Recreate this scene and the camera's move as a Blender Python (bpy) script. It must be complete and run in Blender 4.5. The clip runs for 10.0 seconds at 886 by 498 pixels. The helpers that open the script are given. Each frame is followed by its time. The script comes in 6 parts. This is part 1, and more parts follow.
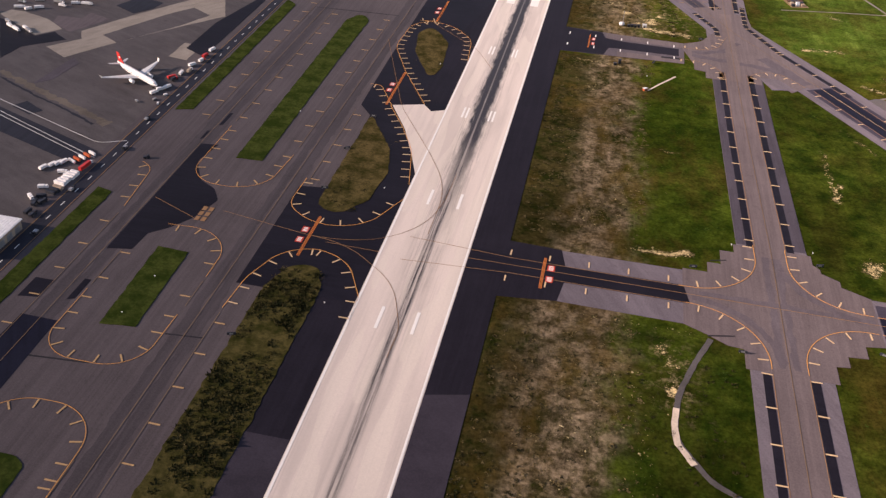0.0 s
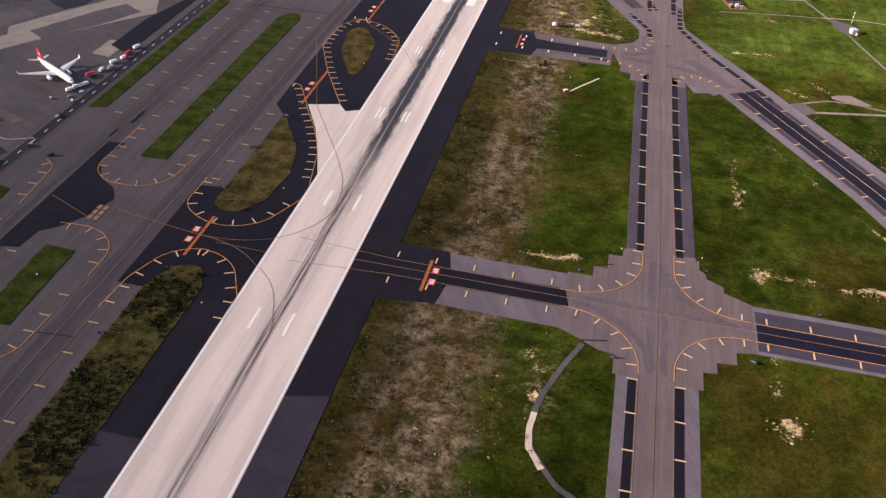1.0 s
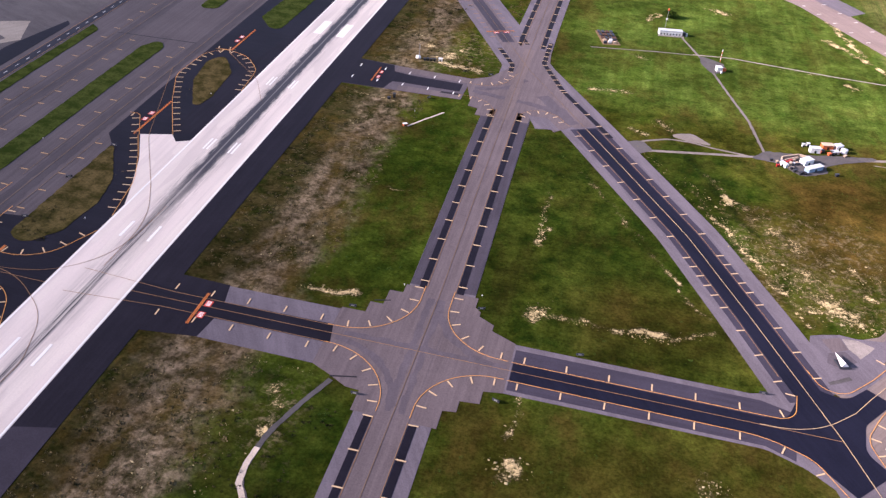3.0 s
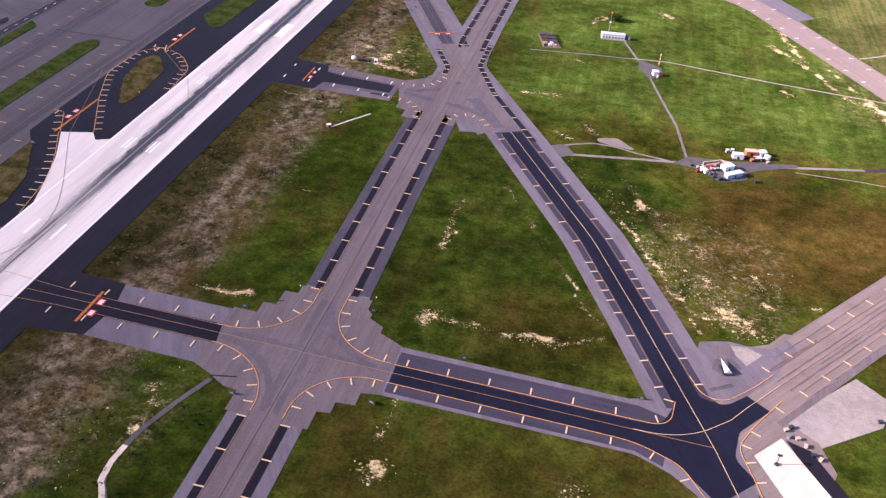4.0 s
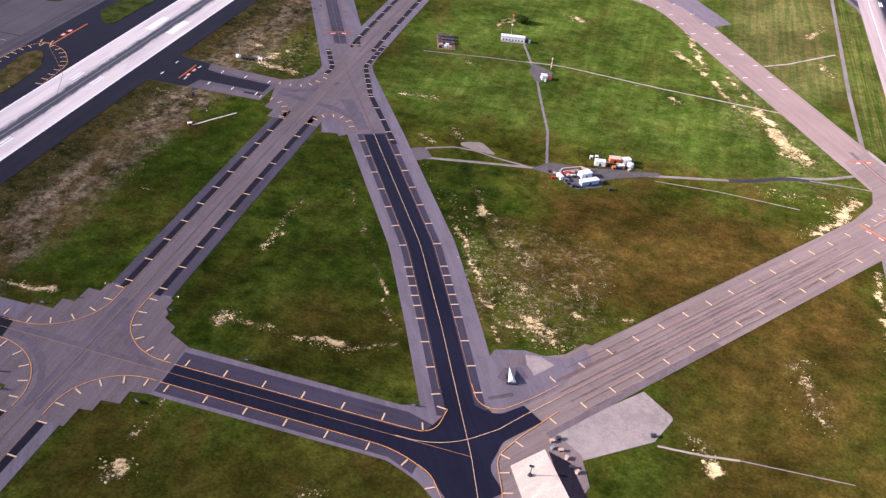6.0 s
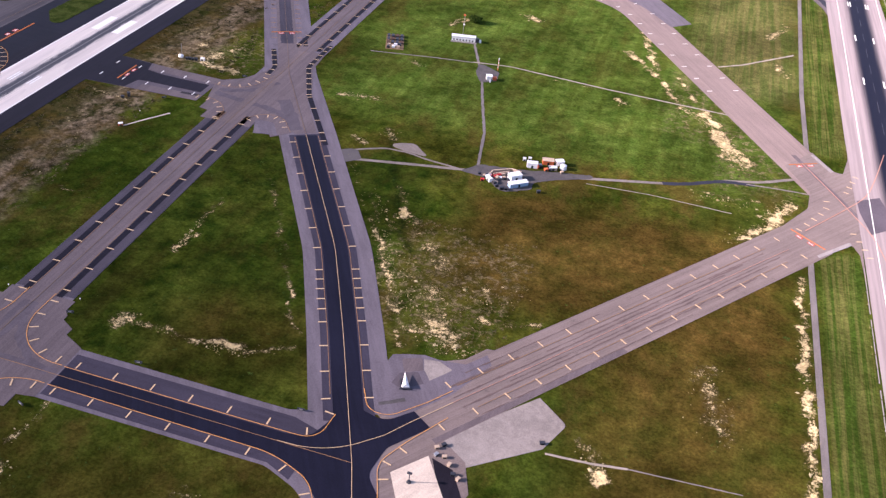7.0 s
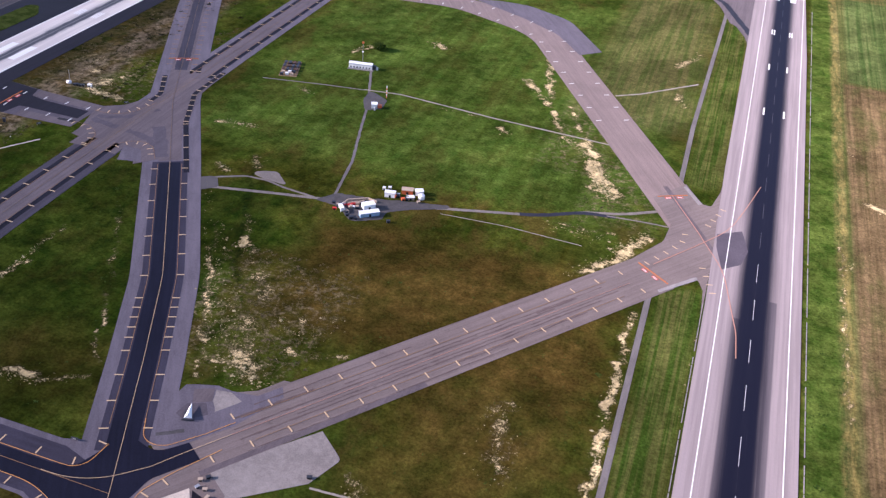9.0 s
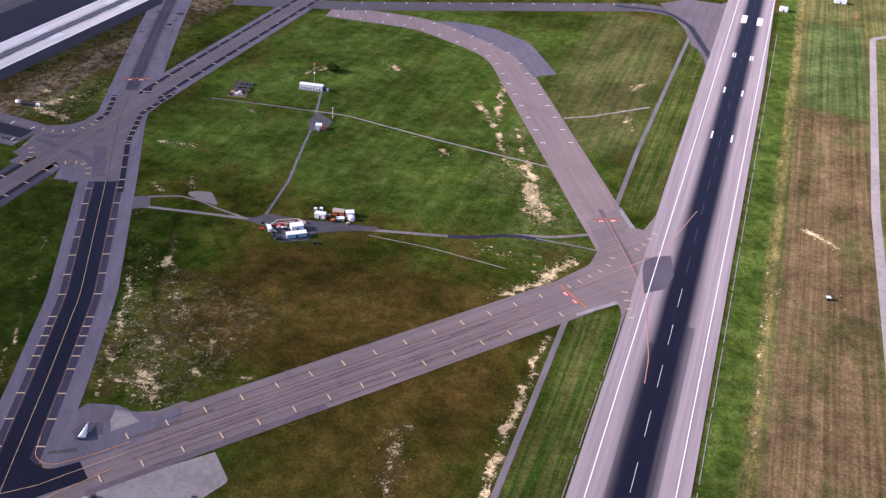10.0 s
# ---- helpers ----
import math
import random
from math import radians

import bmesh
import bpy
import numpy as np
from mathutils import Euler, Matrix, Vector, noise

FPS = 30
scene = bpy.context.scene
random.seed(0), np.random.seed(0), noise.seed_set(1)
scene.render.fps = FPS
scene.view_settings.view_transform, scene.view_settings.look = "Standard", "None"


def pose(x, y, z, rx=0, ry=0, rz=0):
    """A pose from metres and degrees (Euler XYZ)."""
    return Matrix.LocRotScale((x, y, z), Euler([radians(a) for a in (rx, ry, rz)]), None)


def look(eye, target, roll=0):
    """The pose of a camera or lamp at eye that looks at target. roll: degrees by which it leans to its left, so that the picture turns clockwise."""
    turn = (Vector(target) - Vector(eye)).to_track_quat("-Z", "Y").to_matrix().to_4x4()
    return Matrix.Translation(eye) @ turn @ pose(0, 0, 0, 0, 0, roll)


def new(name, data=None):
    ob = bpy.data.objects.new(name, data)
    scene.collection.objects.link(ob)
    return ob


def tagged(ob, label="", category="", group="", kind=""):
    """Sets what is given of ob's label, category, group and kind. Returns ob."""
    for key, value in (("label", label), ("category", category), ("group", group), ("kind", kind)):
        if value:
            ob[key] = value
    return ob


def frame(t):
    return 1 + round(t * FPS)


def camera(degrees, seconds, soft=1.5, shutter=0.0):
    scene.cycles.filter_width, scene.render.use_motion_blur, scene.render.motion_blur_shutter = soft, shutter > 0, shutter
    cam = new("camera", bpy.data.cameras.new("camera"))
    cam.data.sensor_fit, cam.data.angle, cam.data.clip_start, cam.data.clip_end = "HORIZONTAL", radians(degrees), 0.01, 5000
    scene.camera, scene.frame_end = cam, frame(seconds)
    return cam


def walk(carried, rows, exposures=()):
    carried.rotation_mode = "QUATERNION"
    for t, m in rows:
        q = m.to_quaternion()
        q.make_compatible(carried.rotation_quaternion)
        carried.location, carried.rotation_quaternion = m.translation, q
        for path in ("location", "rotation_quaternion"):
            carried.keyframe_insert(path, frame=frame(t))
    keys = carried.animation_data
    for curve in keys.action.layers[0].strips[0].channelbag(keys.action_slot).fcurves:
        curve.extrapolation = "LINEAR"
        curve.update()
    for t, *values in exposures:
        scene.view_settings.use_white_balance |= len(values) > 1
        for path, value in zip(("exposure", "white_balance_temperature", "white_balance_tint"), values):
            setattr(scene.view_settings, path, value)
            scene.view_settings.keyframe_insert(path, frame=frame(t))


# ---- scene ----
cam = camera(50.72, 10.0, soft=1.38)
PATH = [
    (0.0, 41.85, 0.00, 159.36, 55.949, -3.635, 11.398),
    (0.5, 59.20, 3.34, 162.57, 55.536, -3.803, 11.653),
    (1.0, 76.52, 6.74, 165.76, 55.403, -4.039, 11.965),
    (1.5, 93.81, 10.23, 168.97, 55.617, -4.111, 12.112),
    (2.0, 111.08, 13.78, 172.25, 56.005, -4.289, 12.318),
    (2.5, 128.27, 17.25, 175.59, 56.435, -4.547, 12.555),
    (4.0, 179.83, 26.84, 186.11, 56.052, -5.340, 13.422),
    (4.5, 197.63, 30.77, 189.25, 55.552, -5.478, 13.937),
    (5.0, 215.57, 35.02, 192.26, 55.425, -5.608, 14.546),
    (5.5, 233.56, 39.70, 195.07, 55.478, -5.657, 15.099),
    (7.0, 287.28, 59.09, 201.66, 55.148, -5.243, 16.718),
    (7.5, 305.27, 65.46, 204.36, 54.950, -5.085, 17.240),
    (8.0, 323.31, 71.81, 207.22, 55.074, -4.962, 17.721),
    (8.5, 341.42, 78.13, 210.22, 55.498, -4.941, 18.291),
    (9.0, 359.57, 84.37, 213.30, 56.013, -4.780, 18.783),
    (9.5, 377.77, 90.51, 216.43, 56.468, -4.669, 19.336),
    (10.0, 395.99, 96.63, 219.59, 56.919, -4.656, 19.923),
]
walk(cam, [(t, pose(x, y, z, rx, ry, rz)) for t, x, y, z, rx, ry, rz in PATH],
     [(0.0, 0.55, 7150, 28), (2.5, 1.08, 6200, 29), (4.0, 1.36, 6100, 37), (5.0, 1.38, 6120, 33), (7.0, 1.38, 6150, 33), (8.5, 1.30, 5850, 29), (10.0, 1.14, 5700, 32)])

# ---- light ----
SUN_EL, SUN_AZ = 21.0, 199.0          # degrees; the sun's bearing is counted from +x towards +y
world = bpy.data.worlds.new("sky_world")
scene.world = world
world.use_nodes = True
wn = world.node_tree
sky = wn.nodes.new("ShaderNodeTexSky")
sky.sky_type, sky.sun_disc = "NISHITA", False
sky.sun_elevation, sky.sun_rotation = radians(SUN_EL), radians(90 - SUN_AZ)
wn.nodes["Background"].inputs["Strength"].default_value = 0.10
wn.links.new(sky.outputs["Color"], wn.nodes["Background"].inputs["Color"])
sun = new("sun", bpy.data.lights.new("sun", "SUN"))
sun.data.energy, sun.data.angle, sun.data.color = 4.2, radians(0.6), (1.0, 0.90, 0.76)
sd = Vector((math.cos(radians(SUN_EL)) * math.cos(radians(SUN_AZ)), math.cos(radians(SUN_EL)) * math.sin(radians(SUN_AZ)), math.sin(radians(SUN_EL))))
sun.matrix_world = look(sd * 100, (0, 0, 0))


# ---- materials ----
class Nodes:
    """Short hand for building a node tree."""

    def __init__(self, name, rough=0.9, metal=0.0, spec=0.2):
        self.m = bpy.data.materials.new(name)
        self.m.use_nodes = True
        self.t = self.m.node_tree
        self.b = self.t.nodes["Principled BSDF"]
        self.b.inputs["Roughness"].default_value = rough
        self.b.inputs["Metallic"].default_value = metal
        self.b.inputs["Specular IOR Level"].default_value = spec
        self.b.inputs["Diffuse Roughness"].default_value = 1.0 if rough >= 0.5 else 0.0
        self.co = self.t.nodes.new("ShaderNodeTexCoord").outputs["Object"]
        s = self.t.nodes.new("ShaderNodeSeparateXYZ")
        self.t.links.new(self.co, s.inputs[0])
        self.x, self.y = s.outputs[0], s.outputs[1]

    def sheen(self, weight, rough, tint):
        """The pale gleam of blades and stalks seen at a low angle."""
        self.b.inputs["Sheen Weight"].default_value = weight
        self.b.inputs["Sheen Roughness"].default_value = rough
        self.b.inputs["Sheen Tint"].default_value = (*tint, 1.0)

    def put(self, a, sock):
        if isinstance(a, (int, float)):
            sock.default_value = a
        elif isinstance(a, tuple):
            sock.default_value = (*a, 1.0) if len(sock.default_value) == 4 else a
        else:
            self.t.links.new(a, sock)

    def math(self, op, a, b=0.0, c=0.0):
        n = self.t.nodes.new("ShaderNodeMath")
        n.operation = op
        for v, s in zip((a, b, c), n.inputs):
            self.put(v, s)
        return n.outputs[0]

    def scaled(self, sx, sy, sz=1.0, turn=0.0):
        r = self.t.nodes.new("ShaderNodeMapping")
        r.inputs["Rotation"].default_value = (0, 0, radians(turn))
        self.t.links.new(self.co, r.inputs[0])
        n = self.t.nodes.new("ShaderNodeMapping")
        n.inputs["Scale"].default_value = (sx, sy, sz)
        self.t.links.new(r.outputs[0], n.inputs[0])
        return n.outputs[0]

    def noise(self, scale, detail=4.0, rough=0.6, vec=None):
        n = self.t.nodes.new("ShaderNodeTexNoise")
        n.inputs["Scale"].default_value, n.inputs["Detail"].default_value, n.inputs["Roughness"].default_value = scale, detail, rough
        self.t.links.new(vec or self.co, n.inputs["Vector"])
        return n.outputs["Fac"]

    def step(self, v, lo, hi, a=0.0, b=1.0):
        n = self.t.nodes.new("ShaderNodeMapRange")
        n.interpolation_type = "SMOOTHSTEP"
        for s, q in zip(n.inputs, (v, lo, hi, a, b)):
            self.put(q, s)
        return n.outputs[0]

    def mix(self, f, a, b, kind="MIX"):
        n = self.t.nodes.new("ShaderNodeMix")
        n.data_type, n.blend_type = "RGBA", kind
        self.put(f, n.inputs[0])
        self.put(a, n.inputs[6])
        self.put(b, n.inputs[7])
        return n.outputs[2]

    def box(self, x, y, x0, x1, y0, y1, soft):
        """1 inside a soft-edged rectangle of the plan."""
        f = self.math
        a = f("MULTIPLY", self.step(x, x0 - soft, x0 + soft), self.step(x, x1 - soft, x1 + soft, 1.0, 0.0))
        b = f("MULTIPLY", self.step(y, y0 - soft, y0 + soft), self.step(y, y1 - soft, y1 + soft, 1.0, 0.0))
        return f("MULTIPLY", a, b)

    def attribute(self, name):
        n = self.t.nodes.new("ShaderNodeAttribute")
        n.attribute_name = name
        return n.outputs["Fac"]

    def island(self):
        return self.t.nodes.new("ShaderNodeNewGeometry").outputs["Random Per Island"]

    def done(self, colour, bump=None, strength=0.3, dist=0.1):
        self.put(colour, self.b.inputs["Base Color"])
        if bump is not None:
            n = self.t.nodes.new("ShaderNodeBump")
            n.inputs["Strength"].default_value, n.inputs["Distance"].default_value = strength, dist
            self.t.links.new(bump, n.inputs["Height"])
            self.t.links.new(n.outputs[0], self.b.inputs["Normal"])
        return self.m


def dim(c, k):
    return tuple(k * v for v in c)


def paving(name, c, vary=0.25, streak=(0.15, 0.15), turn=0.0, rough=0.9, stain=0.35):
    """Asphalt or concrete: broad blotches, streaks of wear along one direction, dark stains, fine grain."""
    k = Nodes(name, rough - 0.35, 0.0, 0.06)
    col = k.mix(k.step(k.noise(0.035, 6, 0.65), 0.34, 0.66), dim(c, 1 - 1.3 * vary), dim(c, 1 + 1.3 * vary))
    wear = k.noise(1.0, 5, 0.68, k.scaled(*streak, 0.2, turn))
    col = k.mix(k.step(wear, 0.36, 0.66, 0.0, 0.55), col, dim(c, 1.5))
    lane = k.noise(1.0, 3, 0.6, k.scaled(streak[0] * 0.35, streak[1] * 0.35, 0.2, turn))
    col = k.mix(k.step(lane, 0.44, 0.64, 0.0, 0.40), col, dim(c, 0.66))
    dark = k.step(k.noise(0.22, 7, 0.74), 0.55, 0.72, 0.0, stain * 1.3)
    col = k.mix(dark, col, dim(c, 0.45))
    grain = k.noise(2.2, 5, 0.78)
    col = k.mix(0.30, col, k.mix(k.step(grain, 0.3, 0.7), dim(c, 0.45), dim(c, 1.55)))
    return k.done(col, grain, 0.25, 0.03)


def painted(name, c, worn=0.35, rough=0.7):
    k = Nodes(name, rough)
    n = k.noise(1.1, 6, 0.75)
    col = k.mix(k.step(n, 0.45, 0.75, 0.0, worn), c, dim(c, 0.45))
    return k.done(col)


def shell(name, c, rough=0.45, metal=0.0, vary=0.12, spec=0.4):
    k = Nodes(name, rough, metal, spec)
    n = k.noise(0.9, 5, 0.7)
    col = k.mix(k.step(n, 0.35, 0.7), dim(c, 1 - vary), dim(c, 1 + vary * 0.5))
    return k.done(col)


OLD_ASPHALT = paving("old_asphalt", (0.098, 0.082, 0.086), 0.16, (1.2, 0.02), 0)
APRON = paving("apron_asphalt", (0.104, 0.090, 0.090), 0.22, (0.08, 0.35), 25, 0.9, 0.5)
CROSS_ASPHALT = paving("weathered_asphalt", (0.134, 0.108, 0.112), 0.14, (0.9, 0.03), 0)
NEW_ASPHALT = paving("new_asphalt", (0.0140, 0.0124, 0.0190), 0.22, (0.05, 0.8), 0, 0.85, 0.2)
NEW_ASPHALT_D = paving("new_asphalt_lengthwise", (0.0120, 0.0122, 0.0240), 0.2, (0.9, 0.03), -30, 0.85, 0.2)
SHOULDER = paving("asphalt_shoulder", (0.0168, 0.0145, 0.0215), 0.2, (0.8, 0.04), 0)
GREY_SHOULDER = paving("grey_shoulder", (0.140, 0.121, 0.140), 0.14, (0.5, 0.06), -30)
CONCRETE = paving("grey_concrete", (0.28, 0.25, 0.24), 0.12, (0.5, 0.05), 0)
PALE_PAD = paving("pale_concrete", (0.58, 0.49, 0.40), 0.06, (0.5, 0.1), 30, 0.9, 0.1)
CONN_ASPHALT = paving("ribbed_asphalt", (0.190, 0.150, 0.138), 0.14, (1.6, 0.02), 37, 0.9, 0.45)
ROAD_DARK = paving("service_road_asphalt", (0.030, 0.031, 0.042), 0.2, (1.0, 0.03), 0)
GRAVEL = paving("gravel_track", (0.27, 0.235, 0.215), 0.2, (0.5, 0.5), 0, 0.95, 0.3)
YARD = paving("gravel_yard", (0.092, 0.084, 0.084), 0.25, (0.3, 0.3), 0, 0.95, 0.4)
TAN = paving("tan_concrete", (0.32, 0.275, 0.23), 0.12, (0.4, 0.1), 30)
YELLOW = painted("yellow_paint", (0.74, 0.36, 0.10))
PALE_YELLOW = painted("pale_yellow_paint", (0.66, 0.47, 0.28), 0.3)
LINE_DULL = painted("faded_yellow_paint", (0.34, 0.19, 0.09), 0.6)
BAND = paving("darker_wheel_band", (0.074, 0.063, 0.068), 0.12, (0.8, 0.02))
LANE = paving("faint_wheel_lane", (0.112, 0.094, 0.106), 0.15, (0.4, 0.1))
SEAM = paving("tarred_seam", (0.135, 0.098, 0.090), 0.2, (0.3, 0.1))
FADED = paving("faded_shoulder", (0.042, 0.036, 0.048), 0.2)
LINE_PINK = painted("pinkish_worn_paint", (0.52, 0.27, 0.19), 0.45)
WORN_LANE = paving("worn_dark_lane", (0.098, 0.083, 0.095), 0.15, (0.4, 0.1))
LINE_WORN = painted("worn_yellow_paint", (0.22, 0.145, 0.09), 0.6)
TICK_DULL = painted("dulled_yellow_paint", (0.52, 0.33, 0.16), 0.45)
WHITE = painted("white_paint", (0.86, 0.84, 0.80), 0.15)
RED = painted("red_paint", (0.55, 0.07, 0.045), 0.2)
ORANGE = painted("orange_paint", (0.60, 0.19, 0.05), 0.25)
TAR = painted("tar_seal", (0.02, 0.019, 0.024), 0.1)
BLACK = shell("black_rubber", (0.02, 0.02, 0.022), 0.8)
WHITE_SKIN = shell("white_gloss_paint", (0.84, 0.83, 0.82), 0.3)
RED_SKIN = shell("red_gloss_paint", (0.55, 0.035, 0.03), 0.35)
DARK_SKIN = shell("dark_painted_metal", (0.035, 0.038, 0.05), 0.5)
GREY_METAL = shell("grey_metal", (0.42, 0.42, 0.43), 0.4, 0.6)
WING_GREY = shell("wing_grey_paint", (0.55, 0.56, 0.58), 0.35)
YELLOW_SKIN = shell("yellow_gloss_paint", (0.75, 0.48, 0.04), 0.4)
ORANGE_SKIN = shell("orange_gloss_paint", (0.72, 0.16, 0.05), 0.5)
BLUE_SKIN = shell("pale_blue_paint", (0.30, 0.42, 0.55), 0.5)
TAN_WALL = shell("tan_wall", (0.50, 0.38, 0.28), 0.85)
GLASS_DARK = shell("dark_window", (0.02, 0.025, 0.03), 0.1, 0.0, 0.05, 0.6)


def left_runway_material():
    k = Nodes("pale_runway_concrete", 0.5, 0.0, 0.5)
    f = k.math
    c = (0.70, 0.61, 0.545)
    col = k.mix(k.step(k.noise(0.5, 3, 0.5, k.scaled(0.35, 0.03)), 0.35, 0.65), dim(c, 0.90), dim(c, 1.10))
    col = k.mix(k.step(k.noise(1.0, 5, 0.7, k.scaled(0.9, 0.012)), 0.5, 0.72, 0.0, 0.35), col, dim(c, 0.62))
    slabs = k.noise(1.0, 0, 0.5, k.scaled(0.21, 0.022))
    col = k.mix(k.step(slabs, 0.53, 0.55, 0.0, 0.4), col, (0.80, 0.72, 0.62))
    fine = k.noise(2.0, 5, 0.75)
    col = k.mix(k.step(fine, 0.3, 0.75, 0.0, 0.22), col, dim(c, 0.6))
    # rubber: dense where wheels touch down, thin wheel tracks before it
    ax = f("ABSOLUTE", f("SUBTRACT", k.x, 0.6))
    grain = k.noise(1.0, 8, 0.78, k.scaled(1.8, 0.036))
    rim = f("ADD", ax, f("MULTIPLY", f("SUBTRACT", k.noise(1.0, 5, 0.7, k.scaled(0.5, 0.10)), 0.5), 4.5))
    wide = f("MULTIPLY", k.step(k.y, 215.0, 340.0), k.step(rim, 1.6, 4.4, 1.0, 0.0))
    thin = f("MULTIPLY", k.step(k.y, 100.0, 230.0, 0.62, 1.0), k.step(ax, 0.5, 2.3, 1.0, 0.0))
    haze = f("MULTIPLY", k.step(rim, 2.0, 7.0, 0.6, 0.0), k.step(k.y, 140.0, 320.0))
    r = f("MAXIMUM", f("MULTIPLY", thin, k.step(grain, 0.38, 0.60, 0.22, 1.0)), f("MULTIPLY", wide, k.step(grain, 0.26, 0.50, 0.50, 1.0)))
    r = f("MAXIMUM", r, f("MULTIPLY", haze, k.step(grain, 0.42, 0.64)))
    bare = k.step(ax, 0.0, 0.7, 0.62, 1.0)
    col = k.mix(f("MINIMUM", f("MULTIPLY", f("MULTIPLY", r, bare), 1.15), 0.97), col, (0.014, 0.012, 0.018))
    return k.done(col, fine, 0.2, 0.03)


def right_runway_material():
    k = Nodes("grooved_runway_asphalt", 0.55, 0.0, 0.10)
    f = k.math
    c = (0.318, 0.262, 0.258)
    col = k.mix(k.step(k.noise(1.0, 4, 0.6, k.scaled(0.5, 0.012)), 0.35, 0.65), dim(c, 0.86), dim(c, 1.12))
    fine = k.noise(2.0, 5, 0.75)
    col = k.mix(k.step(fine, 0.3, 0.75, 0.0, 0.25), col, dim(c, 0.6))
    grain = k.noise(1.0, 6, 0.75, k.scaled(1.6, 0.03))
    ax = f("ABSOLUTE", f("ADD", f("SUBTRACT", k.x, 398.6), f("MULTIPLY", f("SUBTRACT", grain, 0.5), 2.0)))
    r = f("MULTIPLY", k.step(ax, 4.0, 9.4, 1.0, 0.0), k.step(grain, 0.15, 0.45, 0.92, 1.0))
    lane = k.box(k.x, k.y, 404.3, 407.2, 200.0, 412.0, 0.25)
    lane2 = k.box(k.x, k.y, 391.0, 394.0, 200.0, 395.0, 0.4)
    col = k.mix(f("MULTIPLY", f("MAXIMUM", lane, lane2), 0.55), col, (0.05, 0.045, 0.06))
    col = k.mix(f("MULTIPLY", r, 0.98), col, (0.004, 0.005, 0.016))
    return k.done(col, fine, 0.2, 0.03)


# a wet ditch and lines of bare soil in the grass: from, to, width, strength
DITCH = ((171, 424, 203, 349, 1.9, 1.0), (203, 349, 210, 337, 1.9, 1.0), (210, 337, 227, 344, 1.7, 0.8))
SOIL = ((135, 260, 139, 264, 5, 1.1), (130.4, 339, 132.9, 310, 1.8, 0.85), (132.9, 316, 132.4, 302, 2.4, 1.05), (138, 261, 181, 262, 2.0, 0.95), (166, 262, 178, 262.5, 3.2, 1.15), (181, 263, 194, 270, 2.0, 0.9),
        (138.5, 196, 139.2, 191, 4.5, 1.15), (138, 224, 137.6, 200, 2.0, 0.8), (190, 203, 193, 200, 8, 0.9), (141, 363, 162, 328, 1.8, 0.85), (162, 328, 190, 277, 1.8, 0.85))
SOIL += ((137, 450, 156, 452, 3.6, 1.05), (158, 413, 166, 408, 3.0, 1.0), (170, 424, 175, 416, 3.6, 1.1), (200, 361.5, 199.6, 358.6, 3.2, 1.5), (183, 370, 195, 342, 2.4, 0.95), (195, 342, 207, 320, 2.6, 1.0), (207, 320, 224, 284, 2.8, 1.0),
         (191, 378, 210, 350, 2.6, 0.85), (210, 348, 225, 330, 9, 0.85), (222, 322, 233, 304, 12, 0.85), (230, 302, 240, 290, 6.5, 1.08), (223, 292, 235, 298, 2.4, 1.0), (243, 324, 253, 330, 3.0, 1.0), (246, 307, 264, 311, 3.5, 0.95))
SOIL += ((268, 608, 280, 560, 5.0, 1.2), (262, 575, 280, 552, 5.0, 1.2), (281, 550, 298, 515, 3.4, 1.25), (294, 551, 311, 510, 4.0, 0.95), (309, 511, 319, 497, 6.5, 1.35), (317, 496, 324, 470, 8.0, 1.6), (323, 480, 335, 466, 6.0, 1.25), (330, 398, 346, 418, 4.5, 1.2), (342, 416, 351, 438, 6.0, 1.25),
         (313, 431, 337, 433.6, 2.6, 1.0), (266, 508, 270, 505, 3.6, 1.1), (155, 504, 162, 500, 3.0, 0.9), (230, 516, 300, 517, 1.4, 0.8))
SOIL += ((354, 380, 356.4, 262, 3.2, 1.25), (322, 312, 330, 282, 9, 0.72), (290, 262, 296, 250, 4.5, 1.05), (340, 640, 352, 668, 5, 1.0), (345, 600, 350, 585, 5, 1.0), (446, 515, 462, 505, 5, 1.0), (433, 470, 434, 350, 1.6, 0.95))
SOIL += ((60, 251, 80, 252, 3.0, 1.1), (33, 400, 52, 398, 2.0, 1.0), (44, 482, 52, 470, 8, 1.05), (64, 450, 84, 446, 5, 1.15), (60, 455, 72, 470, 9, 1.0), (72, 205, 76, 186, 4.5, 1.0), (160, 564, 170, 577, 3, 1.1), (196, 600, 206, 596, 5, 1.1), (70, 322, 86, 320, 1.2, 0.9))


